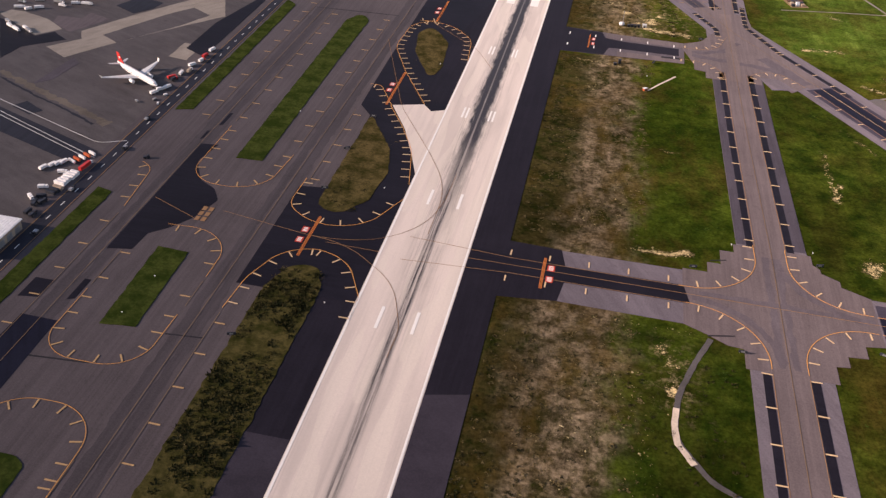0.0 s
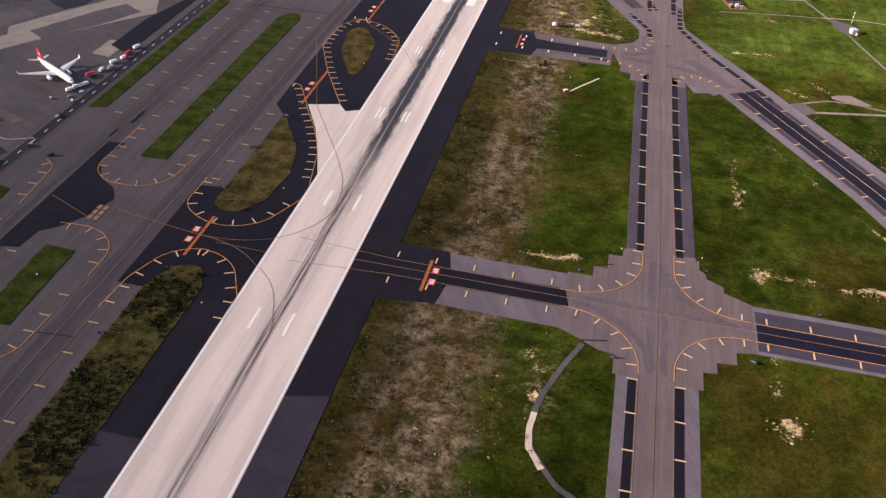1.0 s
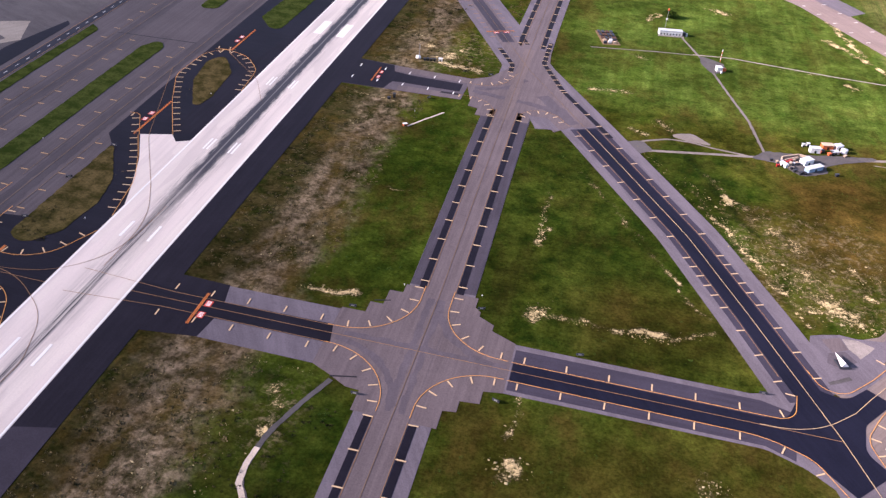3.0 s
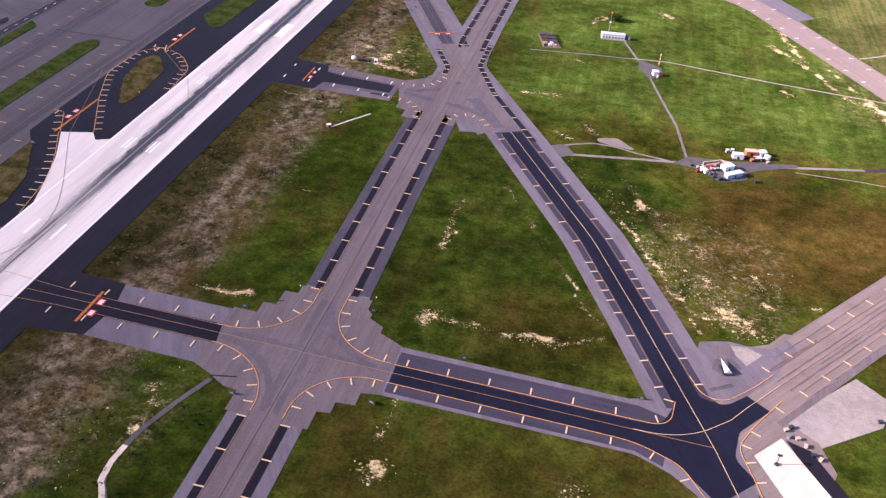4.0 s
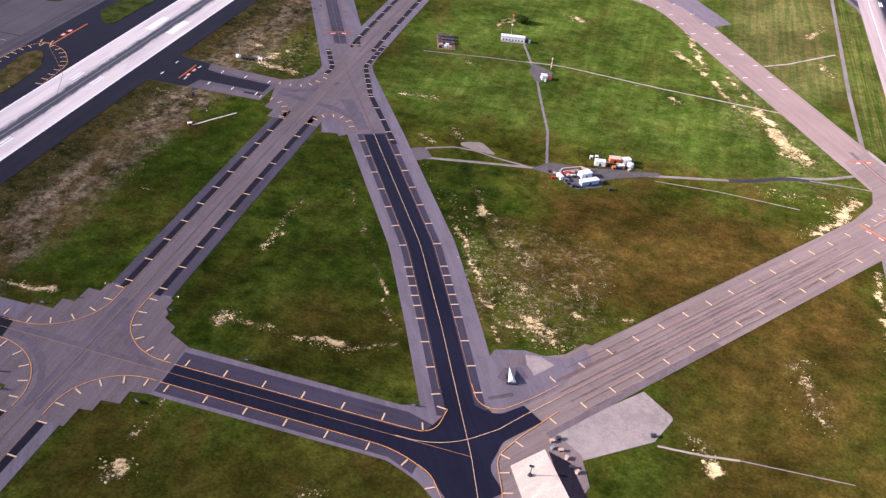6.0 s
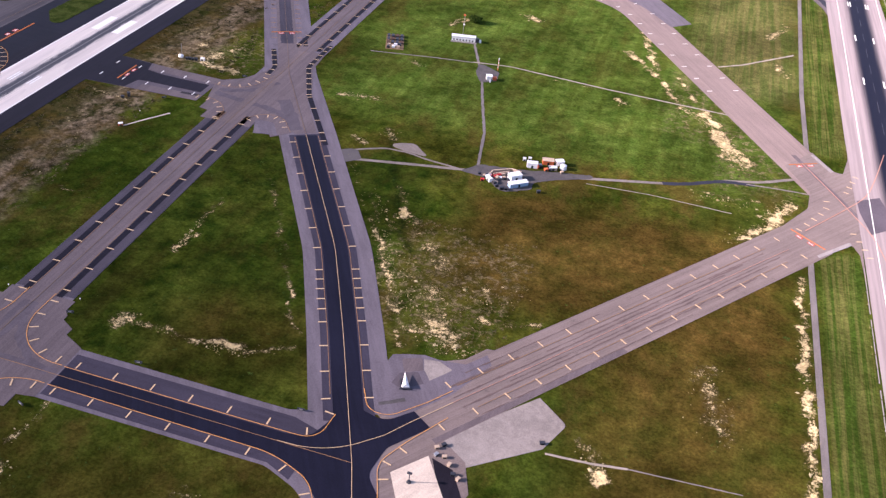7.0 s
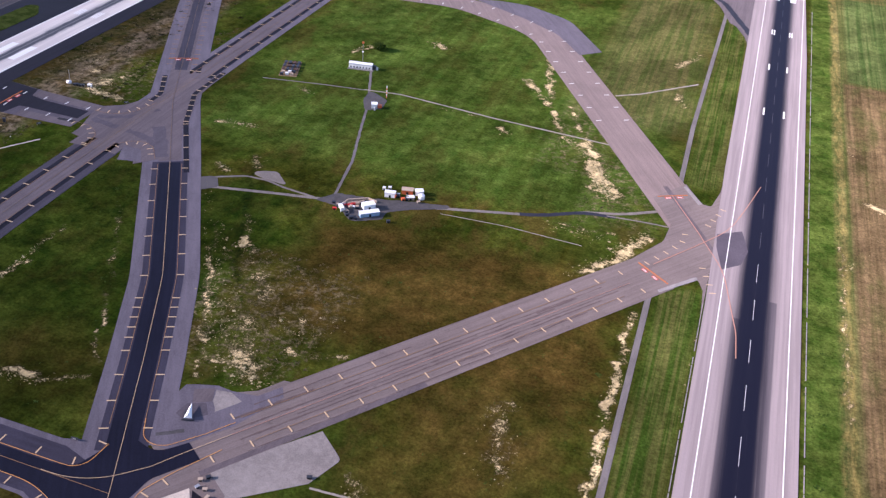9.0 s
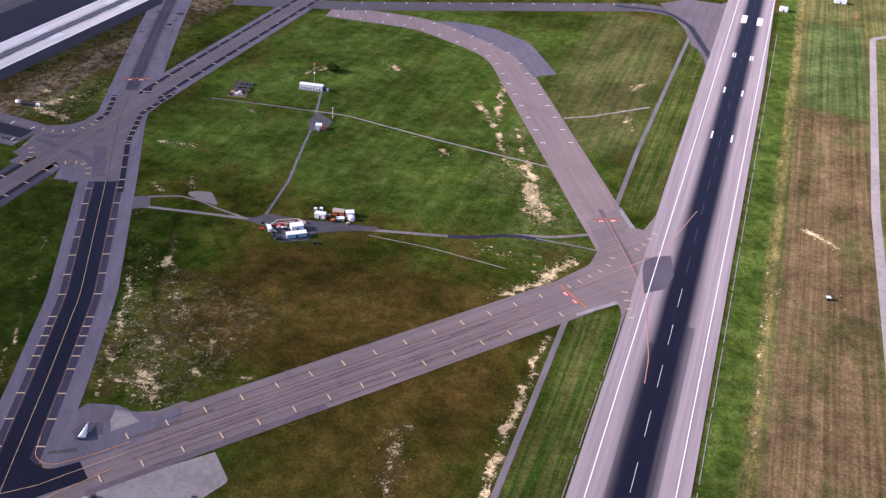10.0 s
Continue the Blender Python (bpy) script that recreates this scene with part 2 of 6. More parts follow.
def ground_material():
    k = Nodes("airfield_grass", 0.6, 0.0, 0.0)
    k.sheen(0.02, 0.25, (0.80, 0.85, 0.55))
    f = k.math
    # plan coordinates bent by noise, so that no patch has a straight rim
    bend = f("MULTIPLY", f("SUBTRACT", k.noise(0.05, 5, 0.65), 0.5), 26.0)
    bend2 = f("MULTIPLY", f("SUBTRACT", k.noise(0.06, 5, 0.65, k.scaled(1, 1, 1, 80)), 0.5), 26.0)
    x, y = f("ADD", k.x, bend), f("ADD", k.y, bend2)
    tuft = k.noise(0.9, 7, 0.78)
    mid = k.noise(0.10, 6, 0.68)
    broad = k.noise(0.018, 4, 0.6)
    green = k.mix(k.step(mid, 0.30, 0.72), (0.022, 0.044, 0.004), (0.064, 0.096, 0.010))
    olive = k.mix(k.step(mid, 0.34, 0.66), (0.026, 0.034, 0.004), (0.100, 0.104, 0.014))
    col = k.mix(k.step(broad, 0.42, 0.62), green, olive)
    mow = k.noise(1.0, 2, 0.5, k.scaled(0.16, 0.006))
    col = k.mix(k.step(mow, 0.42, 0.58, 0.0, 0.30), col, (0.085, 0.105, 0.018))
    brown = k.mix(k.step(k.noise(0.07, 6, 0.66), 0.34, 0.66), (0.050, 0.040, 0.008), (0.122, 0.074, 0.018))
    tan = k.mix(k.step(k.noise(0.22, 7, 0.75), 0.32, 0.66), (0.066, 0.050, 0.022), (0.285, 0.215, 0.140))
    dark = k.mix(k.step(k.noise(0.14, 6, 0.72), 0.36, 0.62), (0.018, 0.024, 0.005), (0.070, 0.056, 0.020))
    # dry belt beside the pale runway
    for y0, y1 in ((90, 222), (238, 408), (430, 640)):
        col = k.mix(k.box(k.x, y, 23, 58, y0, y1, 3.0), col, dark)
        col = k.mix(f("MULTIPLY", k.box(x, y, 40 if y0 > 200 else 33, 62, y0 - 4, y1 + 4, 6.0), k.step(k.noise(0.10, 6, 0.75, k.scaled(1.0, 0.5)), 0.38, 0.56)), col, tan)
    # bright lawns
    for x0, x1, y0, y1 in ((64, 93, 250, 395), (122, 330, 455, 640), (64, 95, 60, 208), (362, 377, 300, 780), (362, 377, 200, 400)):
        col = k.mix(f("MULTIPLY", k.box(x, y, x0, x1, y0, y1, 12.0), 0.55), col, green)
    # northern lawn: own light green, lifted further to paint in distant haze
    hazed_lush = k.mix(k.step(mid, 0.34, 0.66), (0.058, 0.110, 0.015), (0.130, 0.190, 0.032))
    col = k.mix(f("MULTIPLY", k.box(x, y, 122, 352, 440, 720, 22.0), 0.8), col, hazed_lush)
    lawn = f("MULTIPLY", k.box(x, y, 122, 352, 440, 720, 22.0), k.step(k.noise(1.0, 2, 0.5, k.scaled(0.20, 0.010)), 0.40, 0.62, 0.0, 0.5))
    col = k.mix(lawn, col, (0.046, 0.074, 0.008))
    col = k.mix(k.step(k.noise(0.028, 6, 0.72, k.scaled(1.0, 0.7, 1.0, 20)), 0.50, 0.68, 0.0, 0.42), col, (0.018, 0.034, 0.005))
    faded = f("MULTIPLY", k.step(k.noise(0.045, 5, 0.7, k.scaled(1.0, 0.55)), 0.47, 0.64), f("SUBTRACT", 0.68, f("MULTIPLY", k.box(x, y, 122, 352, 440, 720, 22.0), 0.40)))
    col = k.mix(faded, col, (0.105, 0.068, 0.018))
    # darker green painted in for the vignette on the left of the view
    vignette_green = k.mix(k.step(mid, 0.36, 0.66), (0.009, 0.024, 0.003), (0.042, 0.066, 0.008))
    for x0, x1, y0, y1, w in ((110, 206, 240, 400, 0.7), (62, 96, 60, 214, 0.75), (112, 225, 60, 222, 0.4), (64, 95, 244, 395, 0.45), (250, 358, 120, 300, 0.25)):
        col = k.mix(f("MULTIPLY", k.box(x, y, x0, x1, y0, y1, 9.0), w), col, vignette_green)
    # dry, brownish meadows
    for x0, x1, y0, y1, w in ((222, 345, 320, 398, 0.9), (288, 354, 190, 385, 0.65), (120, 215, 80, 216, 0.4), (150, 215, 255, 290, 0.35), (300, 356, 560, 760, 0.25)):
        col = k.mix(f("MULTIPLY", k.box(x, y, x0, x1, y0, y1, 14.0), w), col, brown)
    # mown streaks in the meadow between the taxiway and the service path
    hayed = k.mix(k.step(k.noise(1.0, 3, 0.6, k.scaled(0.34, 0.012)), 0.36, 0.64), (0.084, 0.108, 0.026), (0.168, 0.150, 0.052))
    col = k.mix(f("MULTIPLY", k.box(x, y, 296, 356, 545, 780, 12.0), 0.85), col, hayed)
    bare = k.step(k.noise(0.3, 7, 0.8), 0.5, 0.64)
    for x0, x1, y0, y1 in ((200, 252, 288, 352), (70, 80, 178, 208), (30, 95, 442, 500), (320, 352, 440, 500), (290, 330, 480, 560)):
        col = k.mix(f("MULTIPLY", k.box(x, y, x0, x1, y0, y1, 7.0), bare), col, (0.24, 0.185, 0.10))
    # greener strip along the service path, rutted by mowing
    ruts = k.mix(k.step(k.noise(1.0, 3, 0.6, k.scaled(0.7, 0.012)), 0.40, 0.62), (0.050, 0.092, 0.013), (0.150, 0.150, 0.040))
    for y0, y1 in ((180, 404), (492, 740)):
        col = k.mix(f("MULTIPLY", k.box(k.x, y, 362, 378.5, y0, y1, 3.0), 0.85), col, ruts)
    # fields beyond the dark runway
    east = k.box(k.x, k.y, 419, 900, -200, 1400, 1.0)
    stripe = k.noise(1.0, 4, 0.6, k.scaled(0.42, 0.006))
    field = k.mix(k.step(stripe, 0.36, 0.66), (0.095, 0.115, 0.030), (0.180, 0.160, 0.055))
    col = k.mix(east, col, field)
    col = k.mix(k.box(f("ADD", k.x, f("MULTIPLY", bend, 0.12)), k.y, 418, 431, -100, 1200, 2.0), col, k.mix(k.step(mid, 0.35, 0.62), (0.048, 0.090, 0.012), (0.115, 0.160, 0.028)))
    hay = k.mix(k.step(stripe, 0.30, 0.68), (0.118, 0.084, 0.036), (0.245, 0.164, 0.080))
    hay = k.mix(k.step(k.noise(0.05, 6, 0.7, k.scaled(1.0, 0.4)), 0.46, 0.64, 0.0, 0.7), hay, (0.085, 0.092, 0.026))
    col = k.mix(k.box(f("ADD", k.x, f("MULTIPLY", bend, 0.1)), k.y, 438, 478, -100, 668, 1.6), col, hay)
    col = k.mix(k.box(k.x, k.y, 441, 478, 672, 846, 1.6), col, k.mix(k.step(stripe, 0.35, 0.65), (0.066, 0.108, 0.026), (0.140, 0.170, 0.052)))
    col = k.mix(f("MULTIPLY", k.box(f("ADD", k.x, f("MULTIPLY", bend, 0.15)), k.y, 431, 436, -100, 1000, 1.2), k.step(k.noise(0.3, 6, 0.75, k.scaled(1.0, 0.25)), 0.40, 0.66)), col, (0.330, 0.255, 0.080))
    # bare soil worn through the turf along lines
    ditch = k.attribute("ditch")
    worn = f("MULTIPLY", k.attribute("worn"), k.step(k.noise(0.085, 5, 0.7), 0.36, 0.64, 0.50, 1.40))
    crumb = f("ADD", f("MULTIPLY", k.noise(1.15, 8, 0.84), 0.6), f("MULTIPLY", k.noise(0.20, 6, 0.75), 0.5))
    col = k.mix(f("MULTIPLY", ditch, k.step(k.noise(0.6, 5, 0.7), 0.36, 0.56, 0.2, 0.9)), col, (0.010, 0.020, 0.004))
    lay = f("ADD", f("MULTIPLY", worn, 0.17), crumb)
    earth = k.mix(k.step(k.noise(0.5, 6, 0.75), 0.36, 0.64), (0.060, 0.046, 0.018), (0.22, 0.17, 0.095))
    col = k.mix(f("MULTIPLY", k.step(lay, 0.645, 0.75, 0.0, 0.9), k.step(worn, 0.0, 0.3)), col, earth)
    col = k.mix(f("MULTIPLY", k.step(lay, 0.722, 0.765), k.step(worn, 0.05, 0.4)), col, (0.84, 0.65, 0.34))
    speck = k.step(k.noise(0.7, 7, 0.85), 0.66, 0.76, 0.0, 0.6)
    col = k.mix(f("MULTIPLY", speck, k.step(broad, 0.40, 0.6)), col, (0.27, 0.21, 0.12))
    # uneven growth at three scales
    for v, lo, hi, a, b in ((k.noise(0.030, 4, 0.65, k.scaled(1.0, 0.6, 1.0, 35)), 0.36, 0.64, 0.62, 1.12), (k.noise(0.22, 6, 0.75), 0.34, 0.66, 0.72, 1.18), (tuft, 0.34, 0.66, 0.60, 1.25)):
        w = k.step(v, lo, hi, a, b)
        g = k.t.nodes.new("ShaderNodeVectorMath")
        g.operation = "SCALE"
        k.t.links.new(col, g.inputs[0])
        k.t.links.new(w, g.inputs[3])
        col = g.outputs[0]
    return k.done(col, tuft, 0.7, 0.35)


def turf_material():
    k = Nodes("island_turf", 0.6, 0.0, 0.0)
    k.sheen(0.02, 0.25, (0.80, 0.85, 0.55))
    mid = k.noise(0.16, 6, 0.7)
    tuft = k.noise(1.1, 7, 0.78)
    green = k.mix(k.step(mid, 0.35, 0.65), (0.026, 0.044, 0.008), (0.076, 0.096, 0.022))
    dry = k.mix(k.step(mid, 0.35, 0.65), (0.042, 0.036, 0.011), (0.150, 0.108, 0.044))
    edge = k.box(k.x, k.y, -42, -22, 60, 430, 1.0)
    bend = k.math("ADD", k.y, k.math("MULTIPLY", k.math("SUBTRACT", k.noise(0.08, 4), 0.5), 40.0))
    edge = k.math("MULTIPLY", edge, k.step(bend, 190.0, 290.0, 0.75, 1.0))
    col = k.mix(edge, green, dry)
    col = k.mix(k.step(tuft, 0.34, 0.66, 0.5, 0.0), col, (0.014, 0.020, 0.006))
    return k.done(col, tuft, 0.7, 0.3)


def leaf_material(name, lo, hi):
    k = Nodes(name, 0.95, 0.0, 0.1)
    col = k.mix(k.island(), lo, hi)
    return k.done(k.mix(k.step(k.noise(1.5, 4), 0.3, 0.7, 0.0, 0.4), col, dim(lo, 0.6)))


RUNWAY_PALE = left_runway_material()
RUNWAY_DARK = right_runway_material()
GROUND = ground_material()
TURF = turf_material()
SCRUB = leaf_material("scrub_leaves", (0.018, 0.024, 0.006), (0.066, 0.052, 0.020))
STRAW = leaf_material("dry_grass_tussock", (0.055, 0.050, 0.018), (0.24, 0.175, 0.085))
BUSH = leaf_material("bush_leaves", (0.020, 0.050, 0.006), (0.075, 0.110, 0.014))
RUBBLE = leaf_material("pale_rubble", (0.24, 0.19, 0.07), (0.66, 0.54, 0.31))


# ---- builders ----
def mesh_of(name, bm, material):
    me = bpy.data.meshes.new(name)
    bm.to_mesh(me)
    bm.free()
    me.materials.append(material)
    return me


def part(name, bm, material, parent=None, label=""):
    """One mesh object out of a bmesh, under a thing or a part."""
    ob = new(name, mesh_of(name, bm, material))
    ob.parent = parent
    return tagged(ob, label)


def piece(name, me, parent, m):
    """An object of its own on a shared mesh."""
    ob = new(name, me)
    ob.parent = parent
    ob.matrix_basis = m
    return ob


def thing(name, m, label, category, group=""):
    ob = new(name)
    ob.matrix_basis = m
    return tagged(ob, label, category, group)


def box(bm, x0, x1, y0, y1, z0, z1, bevel=0.0):
    r = bmesh.ops.create_cube(bm, size=1.0, matrix=Matrix.Translation(((x0 + x1) / 2, (y0 + y1) / 2, (z0 + z1) / 2)) @ Matrix.Diagonal((x1 - x0, y1 - y0, z1 - z0, 1)))
    if bevel:
        es = {e for v in r["verts"] for e in v.link_edges}
        bmesh.ops.bevel(bm, geom=list(es), offset=bevel, segments=2, affect="EDGES")
    return bm


def cuboid(x0, x1, y0, y1, z0, z1, bevel=0.0):
    return box(bmesh.new(), x0, x1, y0, y1, z0, z1, bevel)


def rod(bm, a, b, r, n=8, r2=None):
    a, b = Vector(a), Vector(b)
    m = Matrix.Translation((a + b) / 2) @ (b - a).to_track_quat("Z", "Y").to_matrix().to_4x4()
    bmesh.ops.create_cone(bm, cap_ends=True, segments=n, radius1=r, radius2=r if r2 is None else r2, depth=(b - a).length, matrix=m)
    return bm


def rounded(corners, closed=True, step=1.2):
    """A line through corners (x, y) or (x, y, radius), each rounded by an arc of its radius."""
    n, out = len(corners), []
    for i, c in enumerate(corners):
        p = Vector(c[:2])
        r = c[2] if len(c) > 2 else 0.0
        if r <= 0 or (not closed and i in (0, n - 1)):
            out.append(p)
            continue
        a, b = Vector(corners[i - 1][:2]) - p, Vector(corners[(i + 1) % n][:2]) - p
        la, lb = a.length, b.length
        a.normalize(), b.normalize()
        half = math.acos(max(-1, min(1, a.dot(b)))) / 2
        if half > 1.55:
            out.append(p)
            continue
        d = min(r / math.tan(half), la * 0.5 if closed else la * 0.98, lb * 0.5 if closed else lb * 0.98)
        r = d * math.tan(half)
        mid = p + (a + b).normalized() * (r / math.sin(half))
        s, e = p + a * d - mid, p + b * d - mid
        turn = math.atan2(s.x * e.y - s.y * e.x, s.dot(e))
        k = max(3, int(abs(turn) * r / step))
        for j in range(k + 1):
            q = turn * j / k
            out.append(mid + Vector((s.x * math.cos(q) - s.y * math.sin(q), s.x * math.sin(q) + s.y * math.cos(q))))
    return out


def frayed(pts, amount, step=1.5):
    """The closed line with its long sides cut up and shifted a little, as turf creeps over an edge."""
    out = []
    for a, b in zip(pts, pts[1:] + pts[:1]):
        k = max(1, int((b - a).length / step))
        for j in range(k):
            p = a.lerp(b, j / k)
            q = noise.noise_vector((p.x * 0.35, p.y * 0.35, 3.0)) + 0.6 * noise.noise_vector((p.x * 1.1, p.y * 1.1, 7.0)) + 0.4 * noise.noise_vector((p.x * 2.9, p.y * 2.9, 9.0))
            out.append(p + Vector((q.x, q.y)) * amount)
    return out


def slab(name, corners, top, material, label="", category="", parent=None, thick=0.3, fray=0.0):
    """A sheet of paving or turf with a body of its own, from the corners of its plan."""
    pts = rounded(corners)
    if fray:
        pts = frayed(pts, fray, 0.5 if fray > 0.5 else 1.5)
    bm = bmesh.new()
    vs = [bm.verts.new((p.x, p.y, top)) for p in pts]
    face = bm.faces.new(vs)
    face.normal_update()
    if face.normal.z < 0:
        face.normal_flip()
    low = [bm.verts.new((p.x, p.y, top - thick)) for p in pts]
    for i in range(len(vs)):
        j = (i + 1) % len(vs)
        bm.faces.new((vs[i], low[i], low[j], vs[j]))
    bmesh.ops.recalc_face_normals(bm, faces=bm.faces[:])
    bmesh.ops.triangulate(bm, faces=[q for q in bm.faces if len(q.verts) > 4])
    ob = part(name, bm, material, parent)
    if parent is None:
        tagged(ob, label, category, "", "structure")
    return ob


def along(pts):
    """Lengths, and the left-hand normal at each point, of an open line."""
    s, nor = [0.0], []
    for a, b in zip(pts, pts[1:]):
        s.append(s[-1] + (b - a).length)
    for i in range(len(pts)):
        d = (pts[min(i + 1, len(pts) - 1)] - pts[max(i - 1, 0)]).normalized()
        nor.append(Vector((-d.y, d.x)))
    return s, nor


def fine(pts, step):
    out = []
    for a, b in zip(pts, pts[1:]):
        k = max(1, int((b - a).length / step))
        out += [a.lerp(b, j / k) for j in range(k)]
    return out + [pts[-1]]


def V2(p):
    return noise.noise_vector((p.x * 0.3, p.y * 0.3, 1.0)) + 0.7 * noise.noise_vector((p.x * 0.9, p.y * 0.9, 5.0))


def ribbon(name, pts, right, left, top, material, parent=None, label="", category="", thick=0.3, step=4.0, ragged=0.0):
    """A strip along a line, from right to left of it (metres to the left; minus: to the right)."""
    pts = fine(pts, step)
    _, nor = along(pts)
    bm = bmesh.new()
    ring = []
    for p, n in zip(pts, nor):
        e = ragged * V2(p)
        a, b = p + n * (right + e.x), p + n * (left + e.y)
        ring.append([bm.verts.new(q) for q in ((a.x, a.y, top), (b.x, b.y, top), (b.x, b.y, top - thick), (a.x, a.y, top - thick))])
    for u, v in zip(ring, ring[1:]):
        for i in range(4):
            bm.faces.new((u[i], v[i], v[(i + 1) % 4], u[(i + 1) % 4]))
    bm.faces.new(ring[0][::-1]), bm.faces.new(ring[-1])
    bmesh.ops.recalc_face_normals(bm, faces=bm.faces[:])
    ob = part(name, bm, material, parent)
    if parent is None:
        tagged(ob, label, category, "", "structure")
    return ob


def stripe(pts, at, width, material, parent, top=0.20, name="painted_line"):
    if width < 0.3:
        width *= 0.74
    return ribbon(name, pts, at - width / 2, at + width / 2, top, material, parent, thick=0.03, step=3.0)


TICKS = {}


def ticks(pts, at, gap, parent, length=2.9, width=0.46, top=0.21, start=0.0, material=None, ends=None, lean=0.0):
    """Painted bars square to a line, each an object of its own on one mesh; at: the middle of the bar, to the left of the line."""
    material = material or PALE_YELLOW
    key = (length, width, material.name)
    if key not in TICKS:
        TICKS[key] = mesh_of("edge_bar", cuboid(-width / 2, width / 2, -length / 2, length / 2, -0.03, 0.0), material)
    s, nor = along(pts)
    d = start
    while d <= s[-1] - (ends or 0.0):
        i = max(j for j in range(len(s) - 1) if s[j] <= d + 1e-6)
        q = (d - s[i]) / max(s[i + 1] - s[i], 1e-6)
        p = pts[i].lerp(pts[i + 1], min(q, 1))
        t = (pts[i + 1] - pts[i]).normalized()
        n = Vector((-t.y, t.x))
        p = p + n * at
        piece("edge_bar", TICKS[key], parent, pose(p.x, p.y, top, 0, 0, math.degrees(math.atan2(t.y, t.x)) + lean + random.uniform(-1.5, 1.5)))
        d += gap


# ---- ground and paving ----
def nearness(x, y, lines):
    """1 on each line, falling to 0 at its width from it; the highest of all the lines."""
    out = np.zeros_like(x)
    for x0, y0, x1, y1, w, strong in lines:
        dx, dy = x1 - x0, y1 - y0
        h = np.clip(((x - x0) * dx + (y - y0) * dy) / max(dx * dx + dy * dy, 1e-3), 0, 1)
        q = np.clip(1 - np.hypot(x - x0 - h * dx, y - y0 - h * dy) / (w + 0.6), 0, 1)
        out = np.maximum(out, strong * q * q * (3 - 2 * q))
    return out


def ground():
    xs = np.concatenate(([-2500, -900, -300, 0], np.arange(24, 474, 1.5), [760, 1200, 2800]))
    ys = np.concatenate(([-2000, -600, -100, 60], np.arange(150, 700, 1.5), [1000, 1800, 3600]))
    gx, gy = (a.ravel() for a in np.meshgrid(xs, ys))
    n, m = len(xs), len(ys)
    at = (np.arange(m - 1)[:, None] * n + np.arange(n - 1)[None, :]).ravel()
    me = bpy.data.meshes.new("ground")
    me.from_pydata(np.stack((gx, gy, 0 * gx), 1).tolist(), [], np.stack((at, at + 1, at + n + 1, at + n), 1).tolist())
    # the lines wander a little
    wx = gx + 0.9 * np.sin(gy * 0.31 + 1.0) + 0.6 * np.sin(gy * 0.83 + gx * 0.2)
    wy = gy + 0.9 * np.sin(gx * 0.27 + 2.0) + 0.6 * np.sin(gx * 0.71 - gy * 0.2)
    for name, lines in (("worn", SOIL), ("ditch", DITCH)):
        me.attributes.new(name, "FLOAT", "POINT").data.foreach_set("value", nearness(wx, wy, lines).astype(np.float32))
    me.materials.append(GROUND)
    tagged(new("ground", me), "mown airfield grass with dry brown and pale patches", "ground", "", "structure")


ground()
V = Vector

# west side: one sheet of old asphalt, with the taxiways, the apron and turf islands on it
west = slab("taxiway_pavement", [(-120, -60), (-13.3, -60), (-13.3, 900), (-120, 900)], 0.06, OLD_ASPHALT, "old grey asphalt of two parallel taxiways", "taxiway")
apron = slab("apron_pavement", [(-520, -60), (-119.6, -60), (-119.6, 900), (-520, 900)], 0.05, APRON, "stained dark grey asphalt apron with lighter patches", "apron")

# pale runway
rw = slab("runway_pale", [(-13.3, -80), (13.3, -80), (13.3, 1100), (-13.3, 1100)], 0.15, RUNWAY_PALE, "pale concrete runway with dark tyre rubber along its middle", "runway")
for x in (-12.75, 12.75):
    slab("edge_line", [(x - 0.30, -80), (x + 0.30, -80), (x + 0.30, 1100), (x - 0.30, 1100)], 0.20, WHITE, parent=rw, thick=0.04)
bar = mesh_of("touchdown_bar", cuboid(-0.45, 0.45, -4.9, 4.9, -0.03, 0.0), WHITE)
thin_bar = mesh_of("touchdown_bar", cuboid(-0.36, 0.36, -4.7, 4.7, -0.03, 0.0), WHITE)
aim = mesh_of("aiming_point", cuboid(-2.0, 2.0, -9.5, 9.5, -0.03, 0.0), WHITE)
for side in (-1, 1):
    for y in (195.8, 262.4):
        piece("touchdown_bar", bar, rw, pose(side * 5.0, y, 0.2))
    for y in (329.1, 395.7):
        for dx in (-0.75, 0.75):
            piece("touchdown_bar", thin_bar, rw, pose(side * 5.2 + dx, y, 0.2))
    piece("aiming_point", aim, rw, pose(side * 6.0, 470, 0.2))
    for y in (536, 603):
        for dx in (-1.5, 0, 1.5):
            piece("touchdown_bar", thin_bar, rw, pose(side * 5.8 + dx, y, 0.2))

east_sh = slab("runway_shoulder", [(13.3, -80), (24.4, -80), (24.4, 1100), (13.3, 1100)], 0.10, SHOULDER, "dark asphalt shoulder beside the pale runway", "shoulder")
west_sh = slab("runway_shoulder", [(-24.2, -80), (-13.3, -80), (-13.3, 200), (-24.2, 200)], 0.10, SHOULDER, "dark asphalt shoulder beside the pale runway", "shoulder")
slab("new_asphalt", [(-27.6, 60), (-24.2, 60), (-24.2, 165), (-27.6, 165)], 0.09, SHOULDER, parent=west_sh)
slab("new_asphalt", [(-24.2, -80), (-13.3, -80), (-13.3, 146), (-25.4, 146)], 0.13, FADED, parent=west_sh, thick=0.1)
slab("new_asphalt", [(13.3, -80), (24.4, -80), (24.4, 172), (13.3, 169)], 0.13, FADED, parent=east_sh, thick=0.1)

